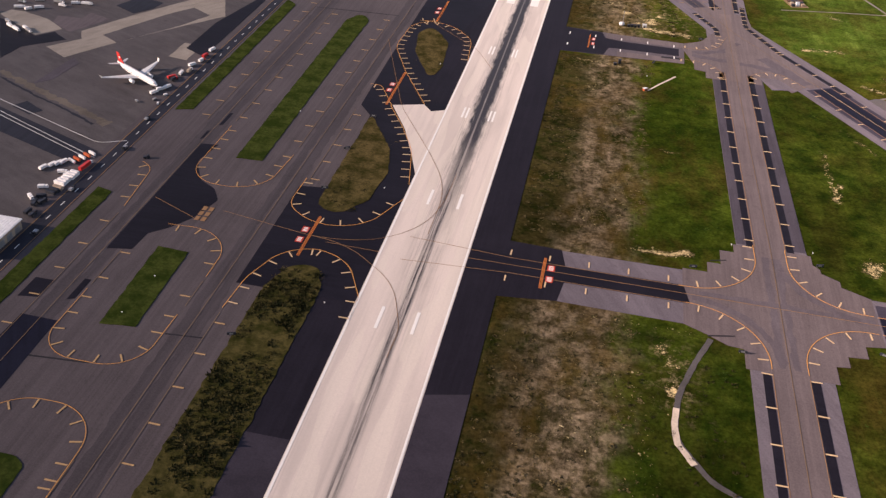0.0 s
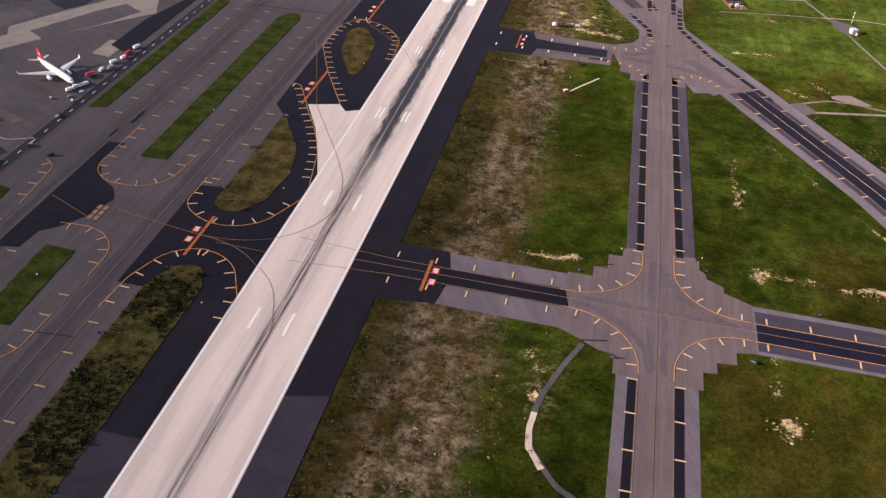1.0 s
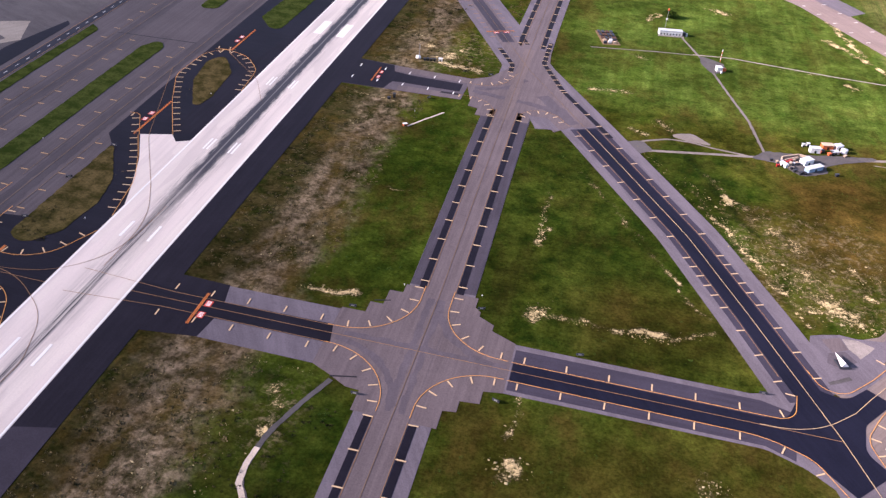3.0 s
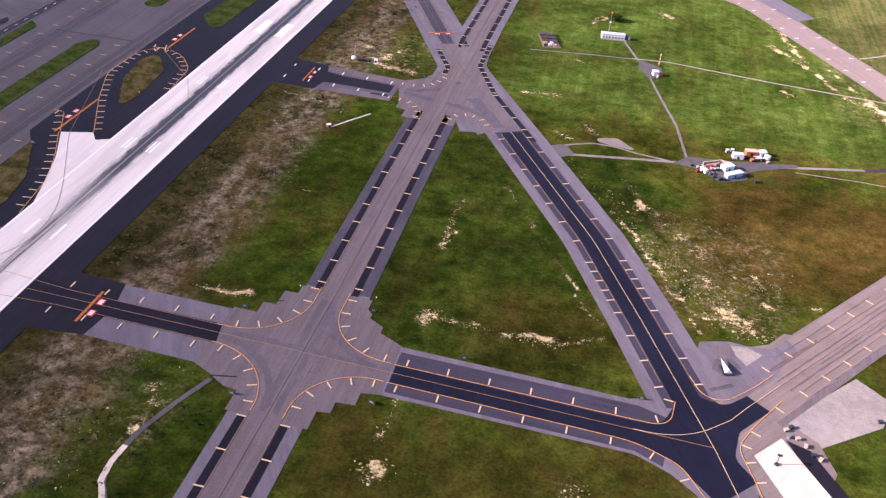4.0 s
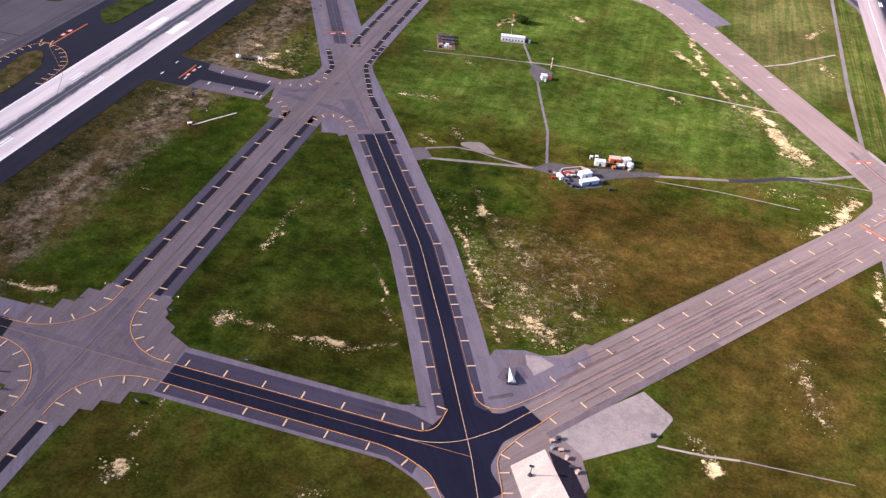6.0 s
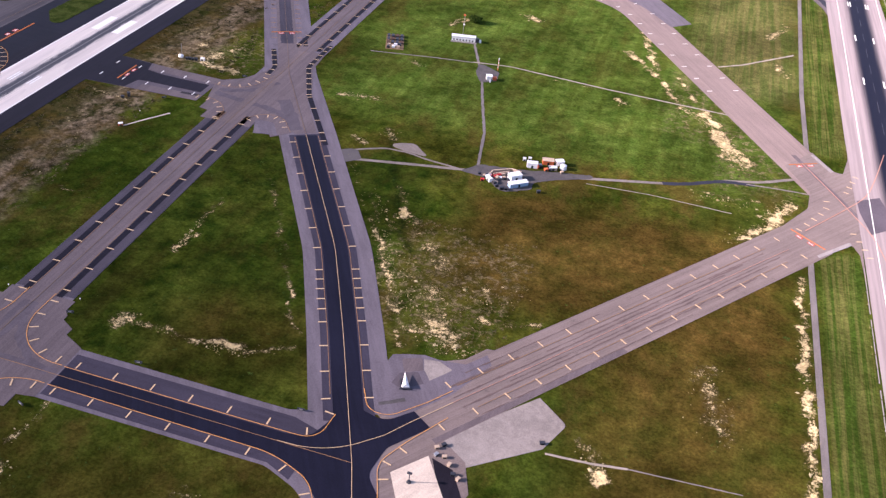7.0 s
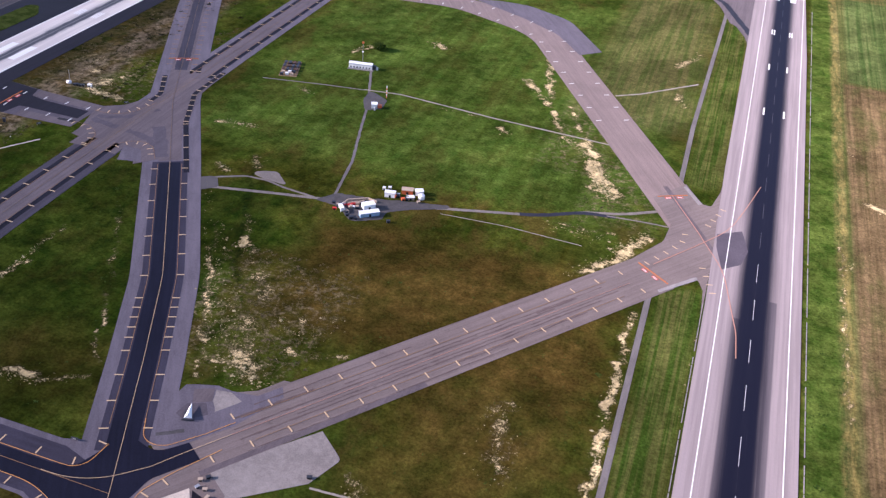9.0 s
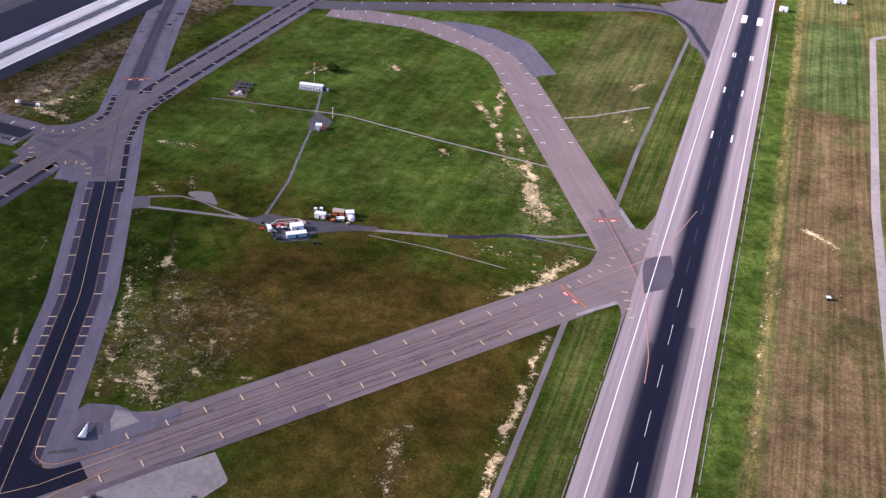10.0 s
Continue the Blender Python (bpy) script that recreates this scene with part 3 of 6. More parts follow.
# western connectors: new asphalt, islands of turf, curved edge lines
conn = slab("connector_asphalt", [(-48, 200, 0), (-24.2, 200), (-13.3, 200), (-13.3, 620), (-47, 620), (-46.4, 366), (-45.6, 323), (-39.8, 315), (-38.9, 258), (-48.3, 256.5)], 0.12, NEW_ASPHALT, "new black asphalt of the runway connectors", "taxiway")
slab("worn_asphalt", [(-25, 332), (-13.3, 335), (-13.3, 470), (-24, 400)], 0.135, SHOULDER, parent=conn, thick=0.05)
slab("concrete_wedge", [(-33.8, 326.5), (-22.2, 331), (-18.2, 325.8), (-13.3, 328.7), (-13.3, 276), (-17.2, 288, 40), (-24.5, 308, 40)], 0.16, RUNWAY_PALE, parent=conn)


def island(corners, label, fray=0.45):
    return slab("turf_island", corners, 0.24, TURF, label, "grass", fray=fray)


island([(-40.4, 60), (-40.0, 200, 6), (-36.5, 212, 6), (-28.5, 215, 6), (-24.2, 203, 6), (-24.3, 60)], "turf strip overgrown with dark scrub between runway and taxiway")
island([(-39.4, 247, 5), (-31.5, 242.5, 6), (-24.0, 254, 8), (-22.4, 274, 12), (-25.6, 290, 14), (-39.6, 316.5, 1)], "dry brownish turf island between the connectors")
island([(-37.6, 383, 9), (-41.0, 405, 8), (-36.3, 416, 5), (-25.4, 397, 9), (-22.6, 369, 8), (-25.0, 355, 2)], "dry brownish turf island between the connectors")
island([(-75.2, 268), (-65.8, 268.6), (-66.5, 366), (-66.4, 412, 5), (-72.0, 420, 5), (-76.6, 409)], "long green turf strip between two taxiways", 0.3)
island([(-75.2, 173), (-65.6, 174.4), (-66.8, 210), (-76.4, 210.6)], "green turf strip between two taxiways", 0.3)
island([(-75.8, 40), (-66.0, 40), (-66.4, 126, 5), (-75.2, 126)], "green turf strip between two taxiways", 0.3)
island([(-110.6, 296), (-104.2, 298.5), (-105.0, 420, 3), (-110.8, 425)], "narrow green turf strip beside the service road", 0.3)
island([(-109.8, 60), (-104.4, 60), (-103.8, 235, 1), (-109.4, 236.5)], "narrow green turf strip beside the service road", 0.3)
island([(-110.0, 480), (-104, 480), (-104, 660), (-110, 660)], "narrow green turf strip beside the service road", 0.3)
island([(-75.6, 470, 5), (-66.0, 470, 5), (-66.0, 640), (-75.6, 640)], "green turf strip between two taxiways", 0.3)
island([(-40.0, 470, 8), (-25.0, 450, 4), (-23.5, 520, 8), (-38.0, 540, 6)], "dry brownish turf island between the connectors")

# black patches on the taxiways
slab("asphalt_patch", [(-90.2, 205.4), (-83.0, 207), (-82.4, 216), (-77.5, 221), (-73.2, 228), (-70.0, 240, 3), (-74.0, 246.5, 4), (-80.6, 250.5, 6), (-86.5, 262, 6), (-84.4, 275), (-90.4, 274)], 0.10, NEW_ASPHALT, parent=west, thick=0.1)
slab("asphalt_patch", [(-97.4, 130), (-85.0, 138), (-86.0, 171.2), (-96.4, 171.4)], 0.10, NEW_ASPHALT_D, parent=west, thick=0.1)
for x0, x1, y0, y1 in ((-116.5, -112.0, 262, 272), (-101.6, -96.0, 178, 187), (-88.5, -86.5, 180, 190), (-90.2, -88.9, 289, 300), (-92.4, -91.4, 277, 284)):
    slab("asphalt_patch", [(x0, y0), (x1, y0 + 1), (x1, y1), (x0, y1)], 0.095, NEW_ASPHALT, parent=west, thick=0.1)
slab("asphalt_patch", [(-95, 420), (-55, 423), (-55, 423.6), (-95, 420.6)], 0.095, TAR, parent=west, thick=0.1)
slab("asphalt_patch", [(-86, 156.6), (-70, 158), (-70, 158.5), (-86, 157.2)], 0.095, TAR, parent=west, thick=0.1)
slab("asphalt_patch", [(-57, 173.5), (-47, 174.5), (-47, 175), (-57, 174)], 0.095, TAR, parent=west, thick=0.1)

# yellow lines of the western taxiways
A0, B0 = -90.8, -52.0
for x in (A0, B0):
    for a, w in ((-2.1, 1.5), (2.1, 1.5)):
        ribbon("wheel_band", [V((x + a, 40)), V((x + a, 600))], -w, w, 0.075, BAND, west, thick=0.01, step=3.0, ragged=0.8)
la = rounded([(A0, -40), (A0, 620)], False)
lb = rounded([(B0 - 1, -40), (B0, 200), (B0 + 0.6, 620)], False)
stripe(la, 0, 0.22, LINE_WORN, west)
stripe(lb, 0, 0.22, LINE_WORN, west)
for x, y0, y1, sgn in ((A0 - 5.2, 60, 224, 1), (A0 - 5.2, 292, 600, 1), (A0 + 5.2, 188, 206, -1), (A0 + 5.2, 294, 420, -1), (B0 - 5.0, 282, 416, 1), (B0 - 5.0, 186, 198, 1), (B0 - 5.0, 40, 128, 1), (B0 + 5.0, 100, 186, -1), (B0 + 5.6, 258, 318, -1), (A0 + 5.2, 60, 140, -1)):
    ln = rounded([(x, y0), (x, y1)], False)
    stripe(ln, 0, 0.2, LINE_WORN, west)
    ticks(ln, sgn * 1.8, 12.9, west, start=2.0 + 0.3 * abs(x) % 3, material=TICK_DULL)
for cs, sg in (([(A0 + 5.2, 186), (A0 + 5.2, 158.4, 11), (B0 - 6, 158.4, 11), (B0 - 5.4, 182)], 1),
               ([(A0 + 5.2, 290), (A0 + 5.2, 249.0, 12), (B0 - 7, 249.0, 13), (B0 - 5.0, 276)], 1),
               ([(A0 + 12, 222.5), (B0 - 5.4, 224.0, 14), (B0 - 5.0, 200)], -1),
               ([(A0 + 5.2, 110), (A0 + 5.2, 143.6, 12), (B0 - 5.6, 143.6, 13), (B0 - 5.2, 116)], -1),
               ([(A0 - 13, 256), (A0 - 8, 254, 8), (A0 - 5.4, 228)], -1)):
    ln = rounded(cs, False)
    stripe(ln, 0, 0.2, YELLOW, west)
    ticks(ln, sg * 1.7, 7.2, west, start=3.5, material=TICK_DULL)
# mandatory patch of yellow squares on the taxiway
for i in range(2):
    for j in range(3):
        slab("yellow_square", [(-72.6 + 2.1 * i, 227.0 + 3.0 * j), (-71.2 + 2.1 * i, 227.0 + 3.0 * j), (-71.2 + 2.1 * i, 229.2 + 3.0 * j), (-72.6 + 2.1 * i, 229.2 + 3.0 * j)], 0.2, LINE_DULL, parent=west, thick=0.05)
stripe(rounded([(A0 + 1.2, 236), (-73.0, 228.0)], False), 0, 0.2, LINE_DULL, west)

# connector lines
for cs, sg, gap in (([(-47.2, 188), (-46.2, 203, 16), (-40, 222.0, 14), (-22, 222.5, 16), (-13.0, 203), (-12.6, 192)], -1, 7.4),
                    ([(-47.6, 262), (-48.0, 244, 10), (-38, 236.2, 16), (-22, 236.2, 16), (-13.4, 258)], 1, 7.4),
                    ([(-34.5, 326), (-26, 310, 30), (-18.4, 293, 40), (-13.6, 268)], -1, 5.4),
                    ([(-22.0, 331), (-36.5, 360, 25), (-47.2, 386, 30), (-46, 420, 16), (-31, 424, 20), (-16, 405, 20), (-13.4, 380)], -1, 5.4),
                    ([(-34.0, 326), (-42.5, 343, 3), (-47, 343)], 1, 6.0)):
    ln = rounded(cs, False)
    stripe(ln, 0, 0.24, YELLOW, conn, 0.2)
    ticks(ln, sg * 1.7, gap, conn, start=3.0)
for cs in ([(-66, 234.5), (-50, 231.5), (-36, 229.0), (-24, 229, 40), (-4, 238, 30), (0.2, 262, 20), (0.6, 280)],
           [(-36, 229), (-24, 228, 30), (-5, 212, 30), (1.4, 192, 20), (1.0, 180)],
           [(-52, 392), (-30, 326, 60), (-12, 293, 60), (-1, 270, 60), (-1, 240)],
           [(-30, 226.8), (-13, 226.4)], [(-36, 419), (-12, 395, 30), (-2, 375)]):
    stripe(rounded(cs, False), 0, 0.18, LINE_DULL, conn, 0.215)


def hold(parent, x, y, turn, length, side, slim=1.0):
    """A holding position: orange bars across, two red panels with white bars beside it."""
    m = pose(x, y, 0, 0, 0, turn)
    f = lambda u, v: (m @ V((u, v, 0)))[:2]
    rect = lambda u0, u1, v0, v1: [f(u0, v0), f(u1, v0), f(u1, v1), f(u0, v1)]
    for u in (-0.34 * slim, 0.0, 0.34 * slim):
        slab("holding_line", rect(u - 0.10 * slim, u + 0.10 * slim, -length / 2, length / 2), 0.21, ORANGE, parent=parent, thick=0.05)
    for v in (-2.9, 2.9):
        panel = slab("red_panel", rect(side * 1.1, side * (1.1 + 2.2 * slim), v - 1.5, v + 1.5), 0.21, RED, parent=parent, thick=0.05)
        for q in (-1.1, -0.35, 0.4, 1.15):
            slab("white_bar", rect(side * 1.5, side * (1.2 + 1.7 * slim), v + q * 0.8 - 0.16, v + q * 0.8 + 0.16), 0.235, WHITE, parent=panel, thick=0.02)


hold(conn, -35.8, 228.8, 0, 22.5, -1)
hold(conn, -36.3, 342.5, 0, 33, -1)
hold(conn, -36.0, 437.0, 0, 30, -1)

# apron surfaces
APRON_TOP = 0.07
for cs, mt in (([(-185.0, 333.9), (-172.8, 326.3), (-161.2, 346.9), (-148.6, 367.0), (-130.2, 393.0), (-139.6, 416.0), (-152.7, 409.3), (-168.3, 380.8), (-180.6, 354.4), (-176.2, 346.5)], TAN),
               ([(-170.1, 353.5), (-160.7, 347.6), (-144.6, 374.3), (-137.2, 391.6), (-147.8, 398.4), (-155.5, 385.8)], APRON),
               ([(-197.1, 359.2), (-184.5, 351.7), (-175.8, 371.3), (-187.7, 375.9), (-188.0, 367.9), (-199.1, 367.5)], CROSS_ASPHALT),
               ([(-223.4, 360.6), (-196.2, 343.7), (-189.2, 353.5), (-200.5, 361.8), (-214.8, 366.7), (-221.5, 366.7)], TAN),
               ([(-134.1, 341.6), (-125.7, 340.3), (-126.1, 357.0), (-134.1, 357.1)], TAN),
               ([(-220.7, 356.5), (-195.5, 317.0), (-194.4, 330.5), (-181.5, 343.3), (-190.5, 349.4), (-195.6, 342.7)], NEW_ASPHALT),
               ([(-167.2, 280.0), (-157.5, 275.6), (-154.7, 279.9), (-164.2, 285.4)], ROAD_DARK),
               ([(-170.5, 299.7), (-165.7, 305.3), (-164.1, 323.1), (-169.2, 327.6)], WORN_LANE),
               ([(-181.5, 387.9), (-169.7, 381.6), (-164.5, 390.5), (-163.7, 399.2), (-174.9, 401.9), (-178.7, 397.5)], ROAD_DARK)):
    APRON_TOP += 0.006
    slab("concrete_patch", cs, APRON_TOP, mt, parent=apron, thick=0.1, fray=0.25)
APRON_DIRT = paving("dirty_asphalt", (0.150, 0.122, 0.098), 0.25, (0.4, 0.1), 30)
ribbon("dirt_band", rounded([(-188.5, 306.1), (-167.5, 296.1), (-143.9, 285.4), (-127.4, 277.5)], False), -1.6, 1.6, 0.058, APRON_DIRT, apron, thick=0.02, step=1.0, ragged=1.4)
ribbon("dirt_band", rounded([(-185.4, 301.2), (-164.3, 290.7), (-148.4, 283.8), (-132.5, 275.8)], False), -0.5, 0.5, 0.059, ROAD_DARK, apron, thick=0.02, step=1.0, ragged=0.5)
slab("concrete_patch", [(-131, 352), (-120.6, 346), (-120.6, 420), (-124, 424), (-131, 384)], 0.125, NEW_ASPHALT, parent=apron, thick=0.1)
for cs in ([(-175, 284), (-124, 263.5, 6), (-115.5, 268)], [(-172, 276.5), (-120, 253.5)], [(-172, 274.5), (-122, 252.4)]):
    stripe(rounded(cs, False), 0, 0.28, WHITE, apron, 0.14)
slab("concrete_patch", [(-190, 272), (-122, 247), (-121, 258), (-190, 286)], 0.065, ROAD_DARK, parent=apron, thick=0.1)
road = slab("service_road", [(-117.6, -40), (-112.0, -40), (-111.6, 900), (-117.6, 900)], 0.10, ROAD_DARK, "dark asphalt service road with white dashes", "road")
dash = mesh_of("lane_dash", cuboid(-0.12, 0.12, -1.2, 1.2, -0.03, 0.0), WHITE)
for i in range(60):
    piece("lane_dash", dash, road, pose(-114.7, 140 + 8.4 * i, 0.14))
slab("edge_line", [(-117.4, -40), (-117.15, -40), (-117.15, 900), (-117.4, 900)], 0.13, LINE_DULL, parent=road, thick=0.03)
slab("edge_line", [(-112.4, -40), (-112.2, -40), (-112.2, 900), (-112.4, 900)], 0.13, LINE_DULL, parent=road, thick=0.03)

# eastern side: the cross taxiway, the parallel taxiway and their stepped crossing
slab("connector_shoulder", [(24.4, 214.6), (41.6, 217.0), (43.4, 231), (40.6, 243.6), (24.4, 244.2)], 0.09, SHOULDER, "dark asphalt mouth of the cross taxiway", "taxiway")
cs1 = slab("concrete_shoulder", [(41.6, 217.0), (77.4, 216.6), (77.4, 243.6), (40.6, 243.2), (43.4, 231)], 0.07, GREY_SHOULDER, "grey paved shoulders of the cross taxiway", "taxiway")
slab("new_asphalt", [(13.3, 224.0), (44, 226.6), (79.4, 226.6), (77.6, 235.4), (42.0, 235.0), (13.3, 237.5)], 0.12, NEW_ASPHALT, parent=cs1, thick=0.1)
cross = slab("taxiway_crossing", [(77.4, 216.6), (77.4, 244.6), (85.0, 244.6), (85.0, 250.2), (89.2, 250.2), (89.2, 258.2), (93.6, 258.2), (93.6, 263.0), (117.6, 263.0), (117.6, 258.0), (119.6, 256.0), (119.6, 253.8), (124.8, 250.8), (124.8, 247.8), (132.8, 244.0), (132.8, 221.0), (127.2, 220.0), (127.2, 214.6), (121.6, 214.0), (121.6, 209.4), (117.8, 208.8), (117.8, 201.4), (93.6, 201.4), (93.6, 209.6), (89.4, 210.0), (83.4, 213.6)], 0.10, CROSS_ASPHALT, "weathered grey asphalt crossing with a stepped outline", "taxiway")
YC = [(105.2, -40), (105.2, 262), (103.6, 345), (102.4, 440), (101.6, 520), (101.6, 700)]
yl = rounded([(x, y, 200) for x, y in YC], False, 6)
py = ribbon("parallel_taxiway", yl, -11.3, 10.6, 0.06, GREY_SHOULDER, None, "long parallel taxiway of grey asphalt with dark inner shoulders", "taxiway")
ribbon("asphalt_lane", yl, -5.0, 5.0, 0.125, CROSS_ASPHALT, py, thick=0.1)


def between(pts, y0, y1):
    out = [p for p in fine(pts, 1.0) if y0 <= p.y <= y1]
    return out


for y0, y1 in ((-40, 201.4), (262.5, 407.0), (490, 700)):
    seg = between(yl, y0, y1)
    for a in (-7.4, 5.2):
        ribbon("dark_shoulder", seg, a, a + 2.2, 0.115, NEW_ASPHALT, py, thick=0.1)
    for a in (-4.8, 4.8):
        stripe(seg, a, 0.2, LINE_DULL, py)
    ticks(seg, 6.3, 13.2, py, start=(201.4 - 40) % 13.2 if y0 < 0 else 4.0)
    ticks(seg, -6.5, 13.2, py, start=(201.4 - 40) % 13.2 if y0 < 0 else 4.0)
for a, b in ((-11.2, -7.4), (7.4, 10.5)):
    ribbon("outer_shoulder", between(yl, 263.2, 405), a, b, 0.10, paving("dark_outer_shoulder", (0.068, 0.059, 0.074), 0.2, (0.6, 0.05)), py, thick=0.05)
stripe(yl, 0, 0.22, LINE_WORN, py)
ce = rounded([(13.3, 231), (77, 231.2), (228, 231)], False)
for y in (234.8, 226.8):
    stripe(rounded([(-6, y + (2.4 if y > 230 else -2.4)), (26, y), (78, y)], False), 0, 0.2, LINE_DULL, cs1)
stripe(ce, 0, 0.2, LINE_DULL, cross)
for y, ys in ((237.7, 1), (223.9, -1)):
    ticks(rounded([(25.6, y), (74, y)], False), 0, 11.9, cs1)
for cs, sg, st in (([(76, 235.0), (100.3, 235.2, 21), (99.8, 264)], 1, 6), ([(76, 226.8), (100.4, 226.8, 22), (100.4, 203)], -1, 6),
               ([(132, 235.2), (110.0, 235.6, 20), (109.6, 264)], -1, 2.5), ([(132, 226.8), (110.0, 226.8, 20), (110.0, 203)], 1, 2.5)):
    ln = rounded(cs, False)
    stripe(ln, 0, 0.24, YELLOW, cross)
    ticks(ln, sg * 1.9, 7.3, cross, start=st)
for cs, w in (([(80, 230), (98, 228, 30), (104, 206)], 2.2), ([(106, 258), (108, 238, 30), (130, 231)], 2.4), ([(103.4, 204), (103.0, 258)], 2.0), ([(107.2, 204), (106.6, 258)], 1.8), ([(82, 232.6), (132, 232.4)], 2.2)):
    ribbon("worn_lane", rounded(cs, False), -w / 2, w / 2, 0.128 + 0.001 * w, LANE, cross, thick=0.01, step=2.0, ragged=0.7)
hold(cs1, 36.2, 229.6, 0, 16.0, 1)
slab("dark_seam", [(84.0, 212.5), (91.5, 214.4), (91.4, 214.9), (83.9, 213.1)], 0.14, TAR, parent=cross, thick=0.05)
slab("dark_seam", [(86.0, 251.0), (91.0, 252.6), (91.0, 253.1), (86.0, 251.5)], 0.14, TAR, parent=cross, thick=0.05)

# eastern taxiway to the black junction
et = slab("east_taxiway", [(132.8, 221.0), (206, 221.4, 10), (216.5, 217.0, 10), (223.5, 211.5), (229, 196), (244, 196), (238.6, 222), (232, 246), (212, 247.0), (203, 243.8), (132.8, 243.6)], 0.08, GREY_SHOULDER, "grey paved shoulders of the eastern taxiway", "taxiway")
slab("dark_shoulder", [(133.4, 222.6), (206, 222.6), (214, 219), (216, 238.6), (206, 241.6), (133.4, 241.2)], 0.105, paving("mid_asphalt", (0.050, 0.044, 0.062), 0.15, (0.05, 0.7)), parent=et, thick=0.1)
slab("new_asphalt", [(133.6, 227.0), (206, 226.0, 20), (217, 222, 20), (229, 210), (239.6, 221.5), (233.6, 228.6, 6), (235.2, 240.0, 6), (244.6, 252.2), (238.0, 257.0), (231, 249.6, 6), (222.6, 252), (216.8, 246), (213.0, 236.0, 4), (206, 234.6), (133.6, 234.8)], 0.13, NEW_ASPHALT_D, parent=et, thick=0.1)
for cs, sg, st in (([(133, 235.0), (205, 235.2), (215.4, 235.4, 6), (216.6, 247)], 1, 3.6), ([(133, 226.7), (206, 226.2, 30), (219, 221, 12), (229, 206), (233, 196)], -1, 3.2)):
    ln = rounded(cs, False)
    stripe(ln, 0, 0.24, YELLOW, et)
    ticks(ln, sg * 1.9, 12.6, et, start=st)
stripe(rounded([(205, 231.2), (219.5, 231.4, 28), (233, 244.4), (238.2, 251.9, 40), (248, 265)], False), 0, 0.22, PALE_YELLOW, et, 0.22)

# diagonal taxiway
dg = [(14, 652), (48, 578, 60), (106, 458, 80), (139.5, 402.4, 200), (184, 327, 120), (204.6, 283.2, 200), (228, 231, 60), (238, 205), (246, 180)]
dl = rounded(dg, False, 4)
dw = ribbon("diagonal_taxiway", between(dl, 248, 640)[::1], -12.0, 13.6, 0.07, GREY_SHOULDER, None, "diagonal taxiway with a new black asphalt lane", "taxiway")
ribbon("new_asphalt", between(dl, 246, 404), -7.6, 7.8, 0.11, paving("mid_asphalt", (0.048, 0.043, 0.062), 0.15, (0.7, 0.05), -30), dw, thick=0.1)
ribbon("new_asphalt", between(dl, 246, 403), -4.6, 4.6, 0.14, NEW_ASPHALT_D, dw, thick=0.1)
ribbon("asphalt_lane", between(dl, 404, 640), -5.0, 5.0, 0.12, CROSS_ASPHALT, dw, thick=0.1)
ribbon("new_asphalt", between(dl, 492, 640), -3.4, 3.4, 0.135, paving("worn_dark_asphalt", (0.052, 0.046, 0.060), 0.2, (0.9, 0.03), -30), dw, thick=0.1, step=2.0, ragged=0.3)
stripe(between(dl, 196, 404), 0, 0.2, PALE_YELLOW, dw, 0.22)
stripe(between(dl, 404, 640), 0, 0.2, LINE_WORN, dw, 0.22)
for a in (-5.2, 5.2):
    stripe(between(dl, 256, 402), a, 0.22, LINE_DULL, dw)
for y0, y1, gap in ((253, 289, 12.2), (293, 319, 5.6), (326, 404, 13.6)):
    seg = between(dl, y0, y1)
    if seg[0].y > seg[-1].y:
        seg = seg[::-1]
    for a in (-6.6, 6.6):
        ticks(seg, a, gap, dw, start=1.0)
for y0, y1, gap in ((497, 600, 7.0),):
    seg = between(dl, y0, y1)
    for a in (-6.8, 6.8):
        ticks(seg, a, gap, dw, material=LINE_DULL)
slab("grey_corner", [(221.0, 262), (223.6, 279.0), (226.7, 280.4), (233.2, 282.6), (238.6, 282.1, 4), (247, 283.4), (252.4, 290.5), (255, 286), (246.6, 268.0), (234, 252), (225, 252)], 0.085, GREY_SHOULDER, parent=dw, thick=0.1)
slab("asphalt_patch", [(226.9, 278.2), (232.9, 281.0), (235.2, 275.3), (229.8, 272.4)], 0.10, CROSS_ASPHALT, parent=dw, thick=0.05, fray=0.15)
slab("asphalt_patch", [(233.6, 280.6), (238.4, 281.4, 2), (243.6, 279.0), (238.4, 271.6), (235.4, 275.6)], 0.105, GRAVEL, parent=dw, thick=0.05, fray=0.25)
slab("asphalt_patch", [(228.4, 271.6), (233.8, 274.2), (237.0, 269.6), (231.4, 264.8), (227.6, 266.4)], 0.095, WORN_LANE, parent=dw, thick=0.05, fray=0.25)
slab("asphalt_patch", [(226.6, 256.6), (233.6, 261.4), (234.4, 260.2), (227.4, 255.4)], 0.10, YARD, parent=dw, thick=0.05, fray=0.2)

